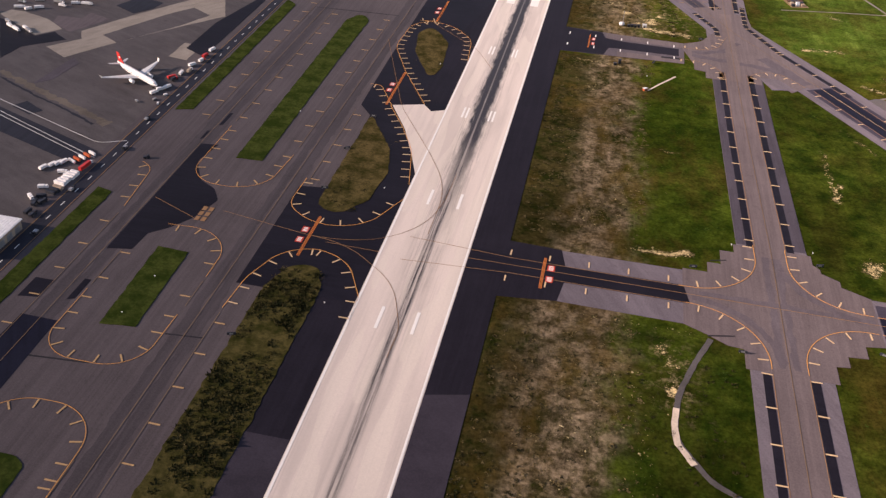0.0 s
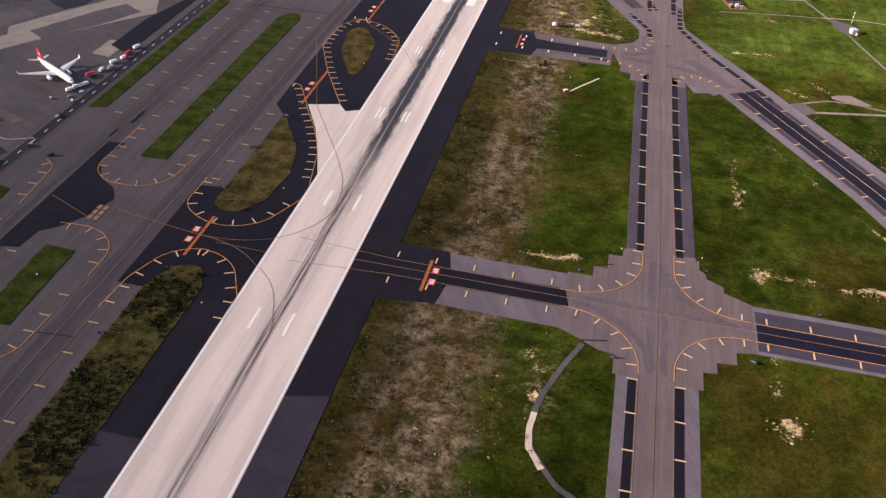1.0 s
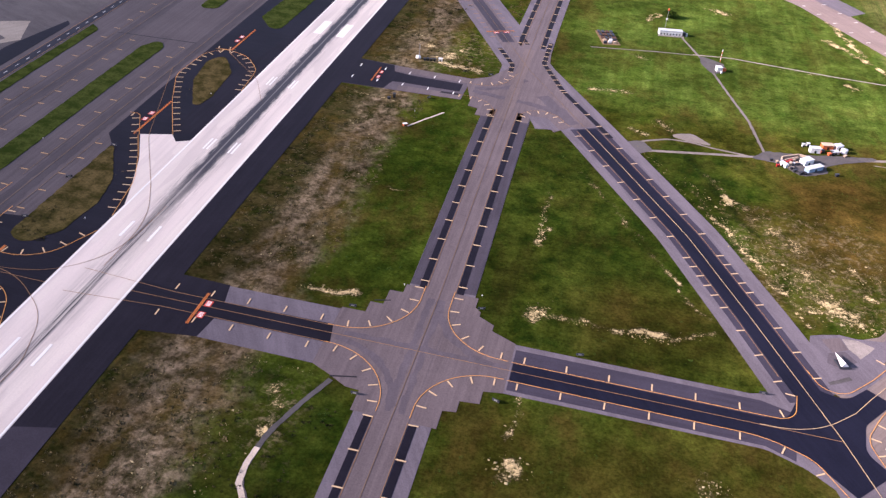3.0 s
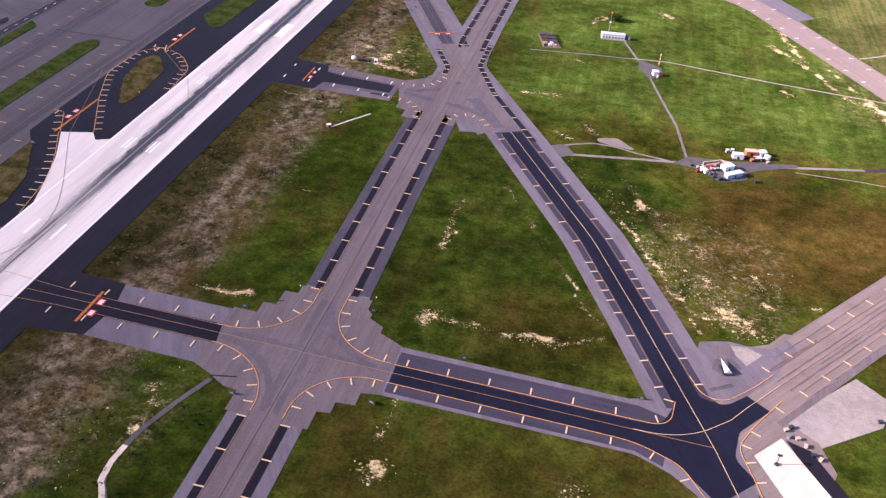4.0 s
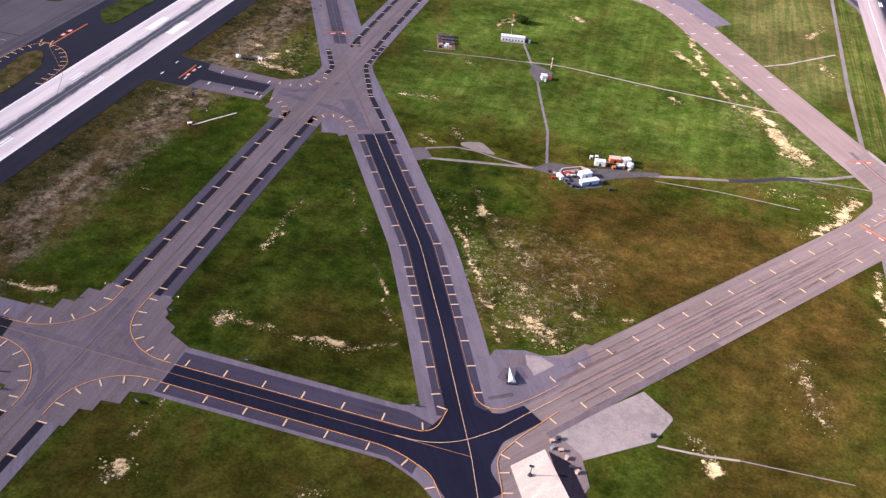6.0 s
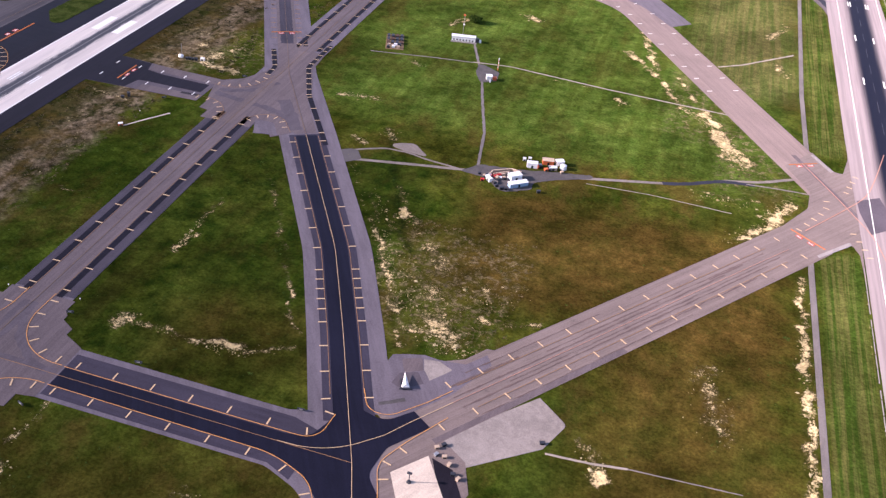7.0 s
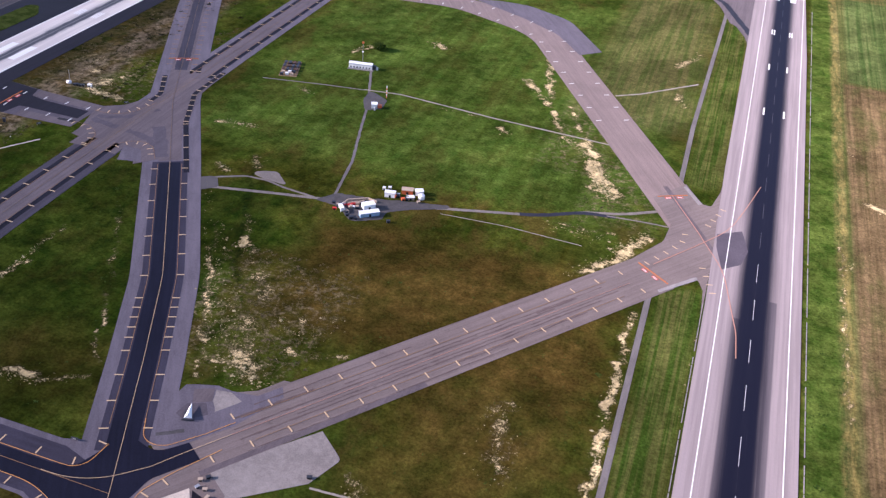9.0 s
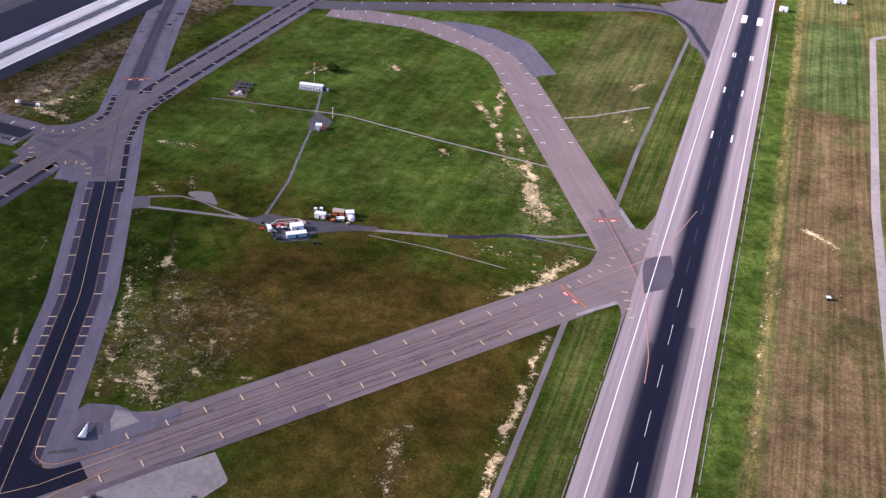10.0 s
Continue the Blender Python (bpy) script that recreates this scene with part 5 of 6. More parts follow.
def truck(m, cab, cargo, length, label, high=3.4, cargo_label=""):
    """A lorry: chassis, cab with windscreen, cargo body, wheels; its nose towards +x."""
    t = thing("truck", m, label, "truck", "ground vehicles on the apron")
    h = length / 2
    part("chassis", sized(box(bmesh.new(), -h, h, -1.0, 1.0, 0.7, 1.05, 0.05)), DARK_SKIN, t)
    c = part("cab", sized(box(box(bmesh.new(), h - 2.3, h, -1.25, 1.25, 1.0, 2.2, 0.12), h - 2.2, h - 0.35, -1.2, 1.2, 2.1, 3.0, 0.2)), cab, t)
    part("windscreen", sized(box(bmesh.new(), h - 0.45, h - 0.28, -1.05, 1.05, 2.2, 2.85, 0.03)), GLASS_DARK, c)
    part("cargo_body", sized(box(bmesh.new(), -h, h - 2.5, -1.3, 1.3, 1.05, high, 0.12)), cargo, t, cargo_label)
    for x in (-h + 1.4, h - 1.3):
        for s in (-1, 1):
            part("wheel", sized(rod(bmesh.new(), (x, s * 0.85, 0.5), (x, s * 1.25, 0.5), 0.5, 12)), BLACK, t)
    return t


def cart(m, colour, label):
    """A low baggage or equipment cart with a hood and a tow bar."""
    t = thing("baggage_cart", m, label, "cart", "carts on the apron")
    part("bed", sized(box(bmesh.new(), -1.8, 1.8, -0.9, 0.9, 0.45, 0.65, 0.04)), DARK_SKIN, t)
    part("hood", sized(box(bmesh.new(), -1.7, 1.7, -0.85, 0.85, 0.65, 2.0, 0.15)), colour, t)
    part("tow_bar", sized(rod(bmesh.new(), (1.8, 0, 0.5), (3.0, 0, 0.4), 0.06)), GREY_METAL, t)
    for x in (-1.2, 1.2):
        for s in (-1, 1):
            part("wheel", sized(rod(bmesh.new(), (x, s * 0.7, 0.28), (x, s * 0.95, 0.28), 0.28, 10)), BLACK, t)
    return t


def container(m, colour, label, size=(6.0, 2.4, 2.5), name="container"):
    """A ribbed freight container with doors."""
    t = thing(name, m, label, name, "containers on the apron")
    a, b, c = size[0] / 2, size[1] / 2, size[2]
    part("body", sized(box(bmesh.new(), -a, a, -b, b, 0.12, c, 0.05)), colour, t)
    for s in (-1, 1):
        part("door", sized(box(bmesh.new(), a, a + 0.07, s * b / 2 - b * 0.45, s * b / 2 + b * 0.45, 0.25, c - 0.15, 0.02)), colour, t)
    for s in (-1, 1):
        part("skid", sized(box(bmesh.new(), -a, a, s * b * 0.7 - 0.1, s * b * 0.7 + 0.1, 0.0, 0.14)), DARK_SKIN, t)
    bm = bmesh.new()
    for i in range(9):
        x = -a + (i + 0.5) * size[0] / 9
        box(bm, x - 0.12, x + 0.12, -b + 0.05, b - 0.05, c - 0.02, c + 0.06)
    part("roof_ribs", sized(bm), colour, t)
    return t


Z = 0.06
# line of vehicles beside the service road
for x, y, a, cab, cargo, ln, lab in ((-119.6, 353, 80, WHITE_SKIN, WHITE_SKIN, 9, "white box lorry parked beside the service road"),
                                     (-119.8, 346, 84, RED_SKIN, RED_SKIN, 9, "red lorry parked beside the service road"),
                                     (-119.2, 341.0, 76, RED_SKIN, WHITE_SKIN, 8, "red and white lorry parked beside the service road"),
                                     (-121.0, 335.5, 70, WHITE_SKIN, WHITE_SKIN, 8, "white box lorry parked beside the service road"),
                                     (-119.5, 329.8, 90, WHITE_SKIN, TAN_WALL, 9, "white lorry with a tan load beside the service road"),
                                     (-121.6, 326.5, 95, WHITE_SKIN, WHITE_SKIN, 8, "white box lorry parked beside the service road"),
                                     (-123.4, 321.6, 60, RED_SKIN, RED_SKIN, 9, "dark red lorry parked beside the service road"),
                                     (-121.8, 320.2, 75, RED_SKIN, DARK_SKIN, 8, "dark red lorry parked beside the service road"),
                                     (-121.0, 312.5, 70, WHITE_SKIN, WHITE_SKIN, 8, "white van-bodied lorry parked on the apron"),
                                     (-122.6, 309.6, 50, WHITE_SKIN, WHITE_SKIN, 7, "white van-bodied lorry parked on the apron"),
                                     (-123.6, 306.2, 66, WHITE_SKIN, WHITE_SKIN, 8, "white van-bodied lorry parked on the apron")):
    truck(pose(x, y, Z, 0, 0, a), cab, cargo, ln, lab)
for i, (x, y) in enumerate(((-118.8, 306), (-121.0, 301.0), (-118.2, 298), (-126.5, 297.5))):
    cart(pose(x, y, Z, 0, 0, 40 + 35 * i), (WHITE_SKIN, GREY_METAL)[i % 2], "small equipment cart standing on the apron")
# depot of trucks and containers at the bend of the road
truck(pose(-119.2, 246.6, Z, 0, 0, 84), WHITE_SKIN, RED_SKIN, 15, "long red lorry with a white cab in the depot", 3.9, "red cargo body")
for i in range(5):
    container(pose(-125.4 + 0.9 * i, 248.6 + 1.7 * i, Z, 0, 0, -28), (WHITE_SKIN, ORANGE_SKIN, WHITE_SKIN, ORANGE_SKIN, WHITE_SKIN)[i], ("white", "orange", "white", "orange", "white")[i] + " container in the depot by the service road", (7.5, 1.5, 2.2))
for i in range(6):
    container(pose(-120.4 - 0.2 * i, 241.6 - 1.5 * i, Z, 0, 0, -12 + 3 * (i % 2)), WHITE_SKIN, "white container standing close beside others in the depot", (7.0 + (i % 3), 2.3, 3.0))
for i in range(3):
    container(pose(-120.6 - 0.3 * i, 231.6 - 1.7 * i, Z, 0, 0, -14), (TAN_WALL, DARK_SKIN, DARK_SKIN)[i], ("tan", "dark blue", "dark blue")[i] + " container in the depot", (8.0, 2.4, 2.6))
for x, y, a in ((-131.6, 241.6, 75), (-129.9, 244.2, 75), (-128.6, 245.6, 75), (-127.4, 247.0, 78), (-124.2, 240.8, 20), (-125.2, 223.6, -40), (-125.0, 230.4, 20)):
    truck(pose(x, y, Z, 0, 0, a), WHITE_SKIN, WHITE_SKIN, 7.5, "white box lorry parked in the depot", 3.2)
for x, y, a in ((-122.6, 225.4, 20), (-120.6, 222.6, 70), (-122.4, 221.0, 100), (-119.4, 215.0, 84), (-121.6, 216.0, 84)):
    truck(pose(x, y, Z, 0, 0, a), DARK_SKIN, DARK_SKIN, 7.0, "dark blue lorry parked in the depot", 2.8)
# far parking rows
for i, (x, y, a) in enumerate(((-214.0, 352.3, -30), (-210.5, 348.2, -30), (-206.0, 345.6, -30), (-203.0, 348.0, -30), (-200.2, 345.8, -30), (-219, 369.6, 20), (-214.5, 369.0, 60), (-211.0, 372.2, 30), (-206.5, 381.4, 0), (-203.0, 378.0, 0), (-199.0, 383.0, 20), (-194, 384.0, 10), (-222.0, 376.0, 10), (-216.0, 381.0, 20), (-208.0, 388.0, 10), (-226, 362, 0))):
    truck(pose(x, y, Z, 0, 0, a), WHITE_SKIN, WHITE_SKIN if i % 4 else GREY_METAL, 7.5 + 2 * (i % 3), "white box lorry in a far parking row")
for x, y, a in ((-116.2, 285, 88), (-113.4, 262, -92), (-116.0, 232, 90), (-113.2, 206, -90)):
    truck(pose(x, y, 0.11, 0, 0, a), DARK_SKIN, GREY_METAL, 6.0, "small grey lorry on the service road", 2.4)
truck(pose(-103.4, 258.4, Z, 0, 0, 30), DARK_SKIN, DARK_SKIN, 5.0, "small dark vehicle on the taxiway edge", 2.2)

hall = thing("warehouse", pose(-129.9, 200.0, 0.05, 0, 0, 0), "low warehouse with a white ribbed metal roof beside the road", "building")
part("wall", cuboid(-11.6, 11.6, -9.4, 7.6, 0.0, 3.2), TAN_WALL, hall, "tan warehouse wall")
part("roof", cuboid(-12, 12, -9.8, 8.0, 3.2, 3.5, 0.05), WHITE_SKIN, hall, "white metal roof")
for i in range(24):
    part("roof_rib", cuboid(-12 + i - 0.06 + 0.5, -12 + i + 0.06 + 0.5, -9.8, 8.0, 3.5, 3.6), WHITE_SKIN, hall)
for i in range(4):
    part("dock_door", cuboid(11.6, 11.7, -8 + 4 * i, -5.4 + 4 * i, 0.1, 2.2, 0.03), GREY_METAL, hall, "grey loading door")


# ---- instruments and huts on the infield ----
def sign(x, y, a):
    s = thing("taxiway_sign", pose(x, y, 0.1, 0, 0, a), "low black taxiway sign board on short legs", "sign", "taxiway signs")
    part("board", cuboid(-1.15, 1.15, -0.16, 0.16, 0.25, 1.05, 0.05), DARK_SKIN, s, "black sign board")
    part("face", cuboid(-0.5, 0.5, -0.20, -0.161, 0.4, 0.9), GREY_METAL, s, "grey sign face")
    for u in (-0.8, 0.8):
        part("leg", cuboid(u - 0.06, u + 0.06, -0.06, 0.06, 0.0, 0.3), GREY_METAL, s)


for x, y, a in ((119.6, 257.4, 15), (131.4, 216.8, -20), (80.6, 245.6, 10), (-40.4, 177.8, 20), (-40.6, 286.0, 40), (-39.8, 257.2, 10), (93.0, 207.6, 0), (88.6, 444.0, 20), (66.6, 406.4, 60), (-38.2, 314.0, 0), (152.4, 244.6, 10), (206.6, 244.6, 5)):
    sign(x, y, a)


def edge_light(x, y):
    s = thing("edge_light", pose(x, y, 0.1), "small white light fitting on a short stem", "light", "edge lights")
    part("stem", rod(bmesh.new(), (0, 0, 0), (0, 0, 0.3), 0.08), GREY_METAL, s)
    part("cap", loft([(-0.2, 0.45, 0.05, 0.05), (-0.1, 0.45, 0.2, 0.18), (0.1, 0.45, 0.2, 0.18), (0.2, 0.45, 0.05, 0.05)], None, 8), WHITE_SKIN, s)


for x, y in ((-21.2, 197.5), (-20.9, 263.0), (-65.6, 309.1), (-24.0, 372.0), (-70.5, 196.0), (-71.5, 178.6), (93.0, 262.0), (118.4, 264.6), (64, 390)):
    edge_light(x, y)

cabin = thing("equipment_cabin", pose(173.6, 543.4, 0.04, 0, 0, 13), "long white equipment cabin with dark windows on the grass", "building")
part("wall", cuboid(-7.0, 6.2, -1.5, 1.5, 0.2, 2.7, 0.05), WHITE_SKIN, cabin, "white cabin wall")
part("roof", cuboid(-7.2, 6.4, -1.7, 1.7, 2.7, 2.95, 0.06), WHITE_SKIN, cabin)
for i in range(7):
    part("window", cuboid(-6.2 + 1.75 * i, -5.4 + 1.75 * i, -1.56, -1.5, 0.5, 1.3), GLASS_DARK, cabin, "dark cabin window")
part("annex", cuboid(6.2, 8.2, -1.2, 1.2, 0.1, 2.2, 0.1), DARK_SKIN, cabin, "dark annex")
part("tank", rod(bmesh.new(), (8.9, -0.3, 0), (8.9, -0.3, 1.6), 0.6, 14), WHITE_SKIN, cabin, "white tank")
part("footing", cuboid(-7.6, 7.0, -2.9, -1.7, 0.0, 0.12), CONCRETE, cabin)

mast = thing("beacon_mast", pose(170.2, 553.0, 0), "tall slender grey mast with an orange head", "mast")
part("pole", rod(bmesh.new(), (0, 0, 0), (0, 0, 10.6), 0.14, 10, 0.09), GREY_METAL, mast)
part("head", cuboid(-0.55, 0.55, -0.5, 0.5, 10.6, 11.6, 0.15), ORANGE_SKIN, mast, "orange mast head")
part("bracket", cuboid(-0.5, 0.5, -0.2, 0.2, 5.2, 6.0, 0.05), WHITE_SKIN, mast)

hut = thing("monitor_hut", pose(199.6, 500.0, 0.05, 0, 0, 20), "small white and orange monitor hut beside the track", "hut")
part("wall", cuboid(-1.9, 1.0, -1.4, 1.4, 0, 2.2, 0.05), WHITE_SKIN, hut, "white hut wall")
part("roof", cuboid(-2.1, 1.2, -1.6, 1.6, 2.2, 2.4, 0.05), WHITE_SKIN, hut)
part("generator", cuboid(1.3, 3.4, -0.9, 1.1, 0, 1.6, 0.12), ORANGE_SKIN, hut, "orange generator housing")
part("vent", cuboid(0.2, 0.7, -1.9, -1.4, 0, 1.3, 0.05), DARK_SKIN, hut)
part("stub", cuboid(-0.6, 0.2, -3.6, -2.8, 0, 1.4, 0.05), WHITE_SKIN, hut)
post = thing("marker_post", pose(200.4, 514.0, 0), "orange and white marker post in the grass", "post")
for i in range(6):
    part("band", rod(bmesh.new(), (0, 0, 1.1 * i), (0, 0, 1.1 * (i + 1)), 0.2, 10), (ORANGE_SKIN, WHITE_SKIN)[i % 2], post, ("orange band", "white band")[i % 2])

rack = thing("antenna_array", pose(139.6, 523.0, 0.02, 0, 0, 17), "rows of dark antenna frames on a tan gravel bed", "antenna")
part("bed", cuboid(-4.9, 4.9, -10.6, 9.8, 0.0, 0.08), paving("tan_gravel_bed", (0.20, 0.135, 0.075), 0.3, (0.4, 0.4), 0, 0.95, 0.5), rack, "tan gravel bed")
RUST = shell("rusty_brown_paint", (0.085, 0.040, 0.028), 0.8)
for i in range(4):
    for j in range(3):
        u, v = -3.6 + 2.4 * i, -2.2 + 4.6 * j
        row = part("frame", cuboid(u - 0.75, u + 0.75, v - 1.7, v + 1.7, 0.7, 1.1, 0.06), (DARK_SKIN, RUST)[(i + 2 * j) % 3 == 0], rack, "dark antenna frame")
        for s in (-1.3, 1.3):
            part("leg", rod(bmesh.new(), (u, v + s, 0), (u, v + s, 0.7), 0.12, 6), GREY_METAL, row)
for u, v, c in ((-3.0, -6.0, TAN_WALL), (0.5, -5.6, WHITE_SKIN), (2.6, -5.4, DARK_SKIN), (-3.4, -9.0, DARK_SKIN), (2.0, -8.6, TAN_WALL), (-0.6, -8.2, WHITE_SKIN)):
    part("cabinet", cuboid(u - 0.9, u + 0.9, v - 0.7, v + 0.7, 0.08, 1.3, 0.06), c, rack, "equipment cabinet")


def block(name, x, y, a, sx, sy, h, colour, label, category, roof=None):
    t = thing(name, pose(x, y, 0.0, 0, 0, a), label, category)
    part("wall", cuboid(-sx / 2, sx / 2, -sy / 2, sy / 2, 0, h, 0.05), colour, t)
    part("roof", cuboid(-sx / 2 - 0.15, sx / 2 + 0.15, -sy / 2 - 0.15, sy / 2 + 0.15, h, h + 0.2, 0.05), roof or colour, t)
    part("door", cuboid(-0.45, 0.45, -sy / 2 - 0.05, -sy / 2, 0.0, min(1.3, h * 0.7)), GLASS_DARK, t, "dark door")
    return t


rng0 = random.Random(5)
# walled yard and its sheds
yard = thing("walled_yard", pose(231.0, 405.8, 0.05, 0, 0, 32), "low tan wall round an equipment yard", "wall")
for a, b in (((-8, 1), (-4.5, 5.2)), ((-4.5, 5.2), (4.5, 5.6)), ((4.5, 5.6), (7.8, 2.4)), ((-8, 1), (-5.5, -4.6)), ((-5.0, 2.6), (2.6, 3.4))):
    p, q = V(a), V(b)
    d = q - p
    w = part("wall_run", cuboid(0, d.length, -0.3, 0.3, 0, 1.0, 0.06), TAN_WALL, yard)
    w.matrix_basis = pose(p.x, p.y, 0, 0, 0, math.degrees(math.atan2(d.y, d.x)))
for u, v, s in ((-4.2, 1.2, 1.0), (-2.4, 1.9, 0.8), (-3.2, -0.6, 0.9), (-0.8, 2.0, 0.9)):
    part("cabinet", cuboid(u - s, u + s, v - 0.45, v + 0.45, 0, 0.9, 0.08), (RED_SKIN, TAN_WALL)[int(s * 10) % 2], yard, "reddish equipment cabinet")
block("shed", 234.6, 406.6, 42, 5.4, 3.2, 2.2, WHITE_SKIN, "white flat-roofed shed in the yard", "shed")
block("shed", 237.2, 401.2, 40, 8.6, 2.6, 1.8, BLUE_SKIN, "pale blue flat-roofed shed beside the yard", "shed", WHITE_SKIN)
block("shed", 224.6, 400.4, -50, 3.6, 1.5, 1.6, WHITE_SKIN, "small white shed at the edge of the yard", "shed")
for x, y, s in ((229.0, 396.6, 0.9), (231.4, 395.2, 1.1), (233.2, 395.6, 0.8), (227.8, 398.6, 0.8), (219.6, 403.6, 0.8), (246.6, 399.4, 0.9)):
    block("cabinet", x, y, 30, s * 1.6, s, s * 1.1, DARK_SKIN, "dark equipment cabinet on the ground", "cabinet")
block("shed", 239.4, 420.0, 12, 4.6, 2.5, 2.2, WHITE_SKIN, "white equipment shed beside the gravel yard", "shed")
block("shed", 245.4, 426.0, 15, 5.0, 3.0, 2.0, ORANGE_SKIN, "orange-walled shed beside the gravel yard", "shed", TAN_WALL)
block("shed", 250.4, 427.4, 30, 3.6, 2.6, 2.0, WHITE_SKIN, "white equipment shed beside the gravel yard", "shed")
block("shed", 248.4, 421.6, 25, 3.4, 2.0, 1.3, TAN_WALL, "low tan shed beside the gravel yard", "shed", WHITE_SKIN)
for x, y in ((235.0, 424.0), (237.2, 425.4), (243.0, 420.6), (247.0, 421.0)):
    block("cabinet", x, y, 10, 1.2, 1.0, 1.3, DARK_SKIN if x > 240 else WHITE_SKIN, "equipment cabinet beside the gravel yard", "cabinet")
for i in range(14):
    x, y = 222 + 9.0 * rng0.random(), 398.6 + 6.0 * rng0.random()
    block("crate", x, y, 90 * rng0.random(), 0.7 + 0.8 * rng0.random(), 0.6 + 0.5 * rng0.random(), 0.5 + 0.6 * rng0.random(), (TAN_WALL, DARK_SKIN, WHITE_SKIN, RED_SKIN)[i % 4], ("tan", "dark", "white", "reddish")[i % 4] + " equipment crate standing in the walled yard", "crate")
for i in range(10):
    x, y = 241 + 12.0 * rng0.random(), 419.0 + 3.0 * rng0.random()
    block("crate", x, y, 90 * rng0.random(), 0.7 + 0.9 * rng0.random(), 0.6 + 0.6 * rng0.random(), 0.5 + 0.7 * rng0.random(), (ORANGE_SKIN, DARK_SKIN, WHITE_SKIN, TAN_WALL)[i % 4], ("orange", "dark", "white", "tan")[i % 4] + " equipment crate beside the orange shed", "crate")
tank = thing("storage_tank", pose(252.6, 424.2, 0.05), "round white storage tank on the gravel", "tank")
part("shell", rod(bmesh.new(), (0, 0, 0), (0, 0, 1.8), 1.5, 24), WHITE_SKIN, tank)
part("lid", rod(bmesh.new(), (0, 0, 1.8), (0, 0, 2.2), 1.5, 24, 0.2), WHITE_SKIN, tank)

# hut with a short mast in the dry north-western meadow
nh = thing("shelter", pose(50.6, 450.0, 0.03, 0, 0, 10), "small white rounded shelter with a mast on bare soil", "hut")
part("dome", loft([(-1.3, 0.9, 0.1, 0.1), (-1.1, 0.9, 0.8, 0.8), (0, 0.9, 1.2, 1.0), (1.1, 0.9, 0.8, 0.8), (1.3, 0.9, 0.1, 0.1)]), WHITE_SKIN, nh)
part("mast", rod(bmesh.new(), (0.4, 0.4, 0), (0.4, 0.4, 7.5), 0.12), GREY_METAL, nh)
for i in range(4):
    block("cabinet", 54.0 + 1.6 * i, 449.6 + 0.3 * i, 10, 1.1, 0.9, 1.0 + 0.2 * (i % 2), DARK_SKIN, "dark equipment cabinet on bare soil", "cabinet")
block("cabinet", 61.6, 451.8, 8, 1.8, 1.3, 1.3, WHITE_SKIN, "white equipment cabinet on bare soil", "cabinet")
track([(64.6, 375.4), (69.6, 384, 20), (76.4, 394.6)], 0.9, "pale narrow path in the grass", PALE_PAD)
block("cabinet", 63.4, 375.4, 40, 1.7, 1.1, 0.9, ORANGE_SKIN, "orange and white cabinet at the end of a path", "cabinet", WHITE_SKIN)
block("cabinet", 51.6, 401.0, 10, 1.2, 0.8, 2.0, DARK_SKIN, "dark cabinet at the edge of the taxiway", "cabinet")
block("cabinet", 49.8, 398.6, 10, 1.4, 0.8, 1.0, DARK_SKIN, "dark cabinet at the edge of the taxiway", "cabinet")
block("hut", 420.4, 862.0, 5, 6.0, 5.0, 2.6, WHITE_SKIN, "white flat-roofed hut beside the far runway end", "hut")
block("hut", 463.0, 912.0, 5, 9.0, 4.0, 2.4, WHITE_SKIN, "low white hut on the far grass", "hut")
far_post = thing("marker_post", pose(475.8, 877.0, 0), "orange post standing on the far grass", "post")
part("band", rod(bmesh.new(), (0, 0, 0), (0, 0, 3.2), 0.4, 10), ORANGE_SKIN, far_post)
block("cabinet", 457.4, 458.6, 20, 1.8, 1.6, 1.2, DARK_SKIN, "small dark cabinet with a white lid in the field", "cabinet", WHITE_SKIN)

lamp = thing("flood_light", pose(245.2, 230.3, 0.1), "dark floodlight mast standing on a pale concrete pad", "lamp")
part("pole", rod(bmesh.new(), (0, 0, 0), (0, 0, 3.6), 0.12, 10), DARK_SKIN, lamp)
part("base", rod(bmesh.new(), (0, 0, 0), (0, 0, 0.5), 0.75, 12, 0.5), DARK_SKIN, lamp)
part("head", cuboid(-0.7, 0.7, -0.35, 0.35, 3.4, 3.9, 0.08), DARK_SKIN, lamp)
tee = thing("wind_tee", pose(231.6, 267.6, 0.1, 0, 0, 110), "white wind tee on a dark frame beside the junction", "marker")
bm = bmesh.new()
vs = [bm.verts.new(p) for p in ((4.2, 0, 0.9), (-2.6, 1.3, 0.7), (-2.6, -1.3, 0.7), (-2.4, 0, 1.9))]
for q in ((0, 1, 3), (0, 3, 2), (1, 2, 3), (0, 2, 1)):
    bm.faces.new([vs[i] for i in q])
bmesh.ops.recalc_face_normals(bm, faces=bm.faces[:])
part("body", bm, WHITE_SKIN, tee, "white tapered body")
part("arm", cuboid(-3.2, -2.8, -2.0, 2.0, 0.3, 0.6, 0.05), DARK_SKIN, tee, "dark cross arm")
part("frame", cuboid(-2.4, 1.6, 1.2, 1.6, 0.1, 0.45, 0.05), DARK_SKIN, tee)
part("stand", rod(bmesh.new(), (0, 0, 0), (0, 0, 0.9), 0.25), GREY_METAL, tee)
for x, y, a in ((248.8, 245.3, 30), (249.4, 242.6, 60), (251.9, 242.6, 20), (254.0, 240.2, 80), (256.0, 237.2, 10), (250.4, 247.0, 45), (257.8, 236.0, 65)):
    block("cabinet", x, y, a, 1.2, 0.8, 0.7, (GREY_METAL, DARK_SKIN, TAN_WALL)[int(x) % 3], "small metal cabinet among stored equipment", "cabinet")
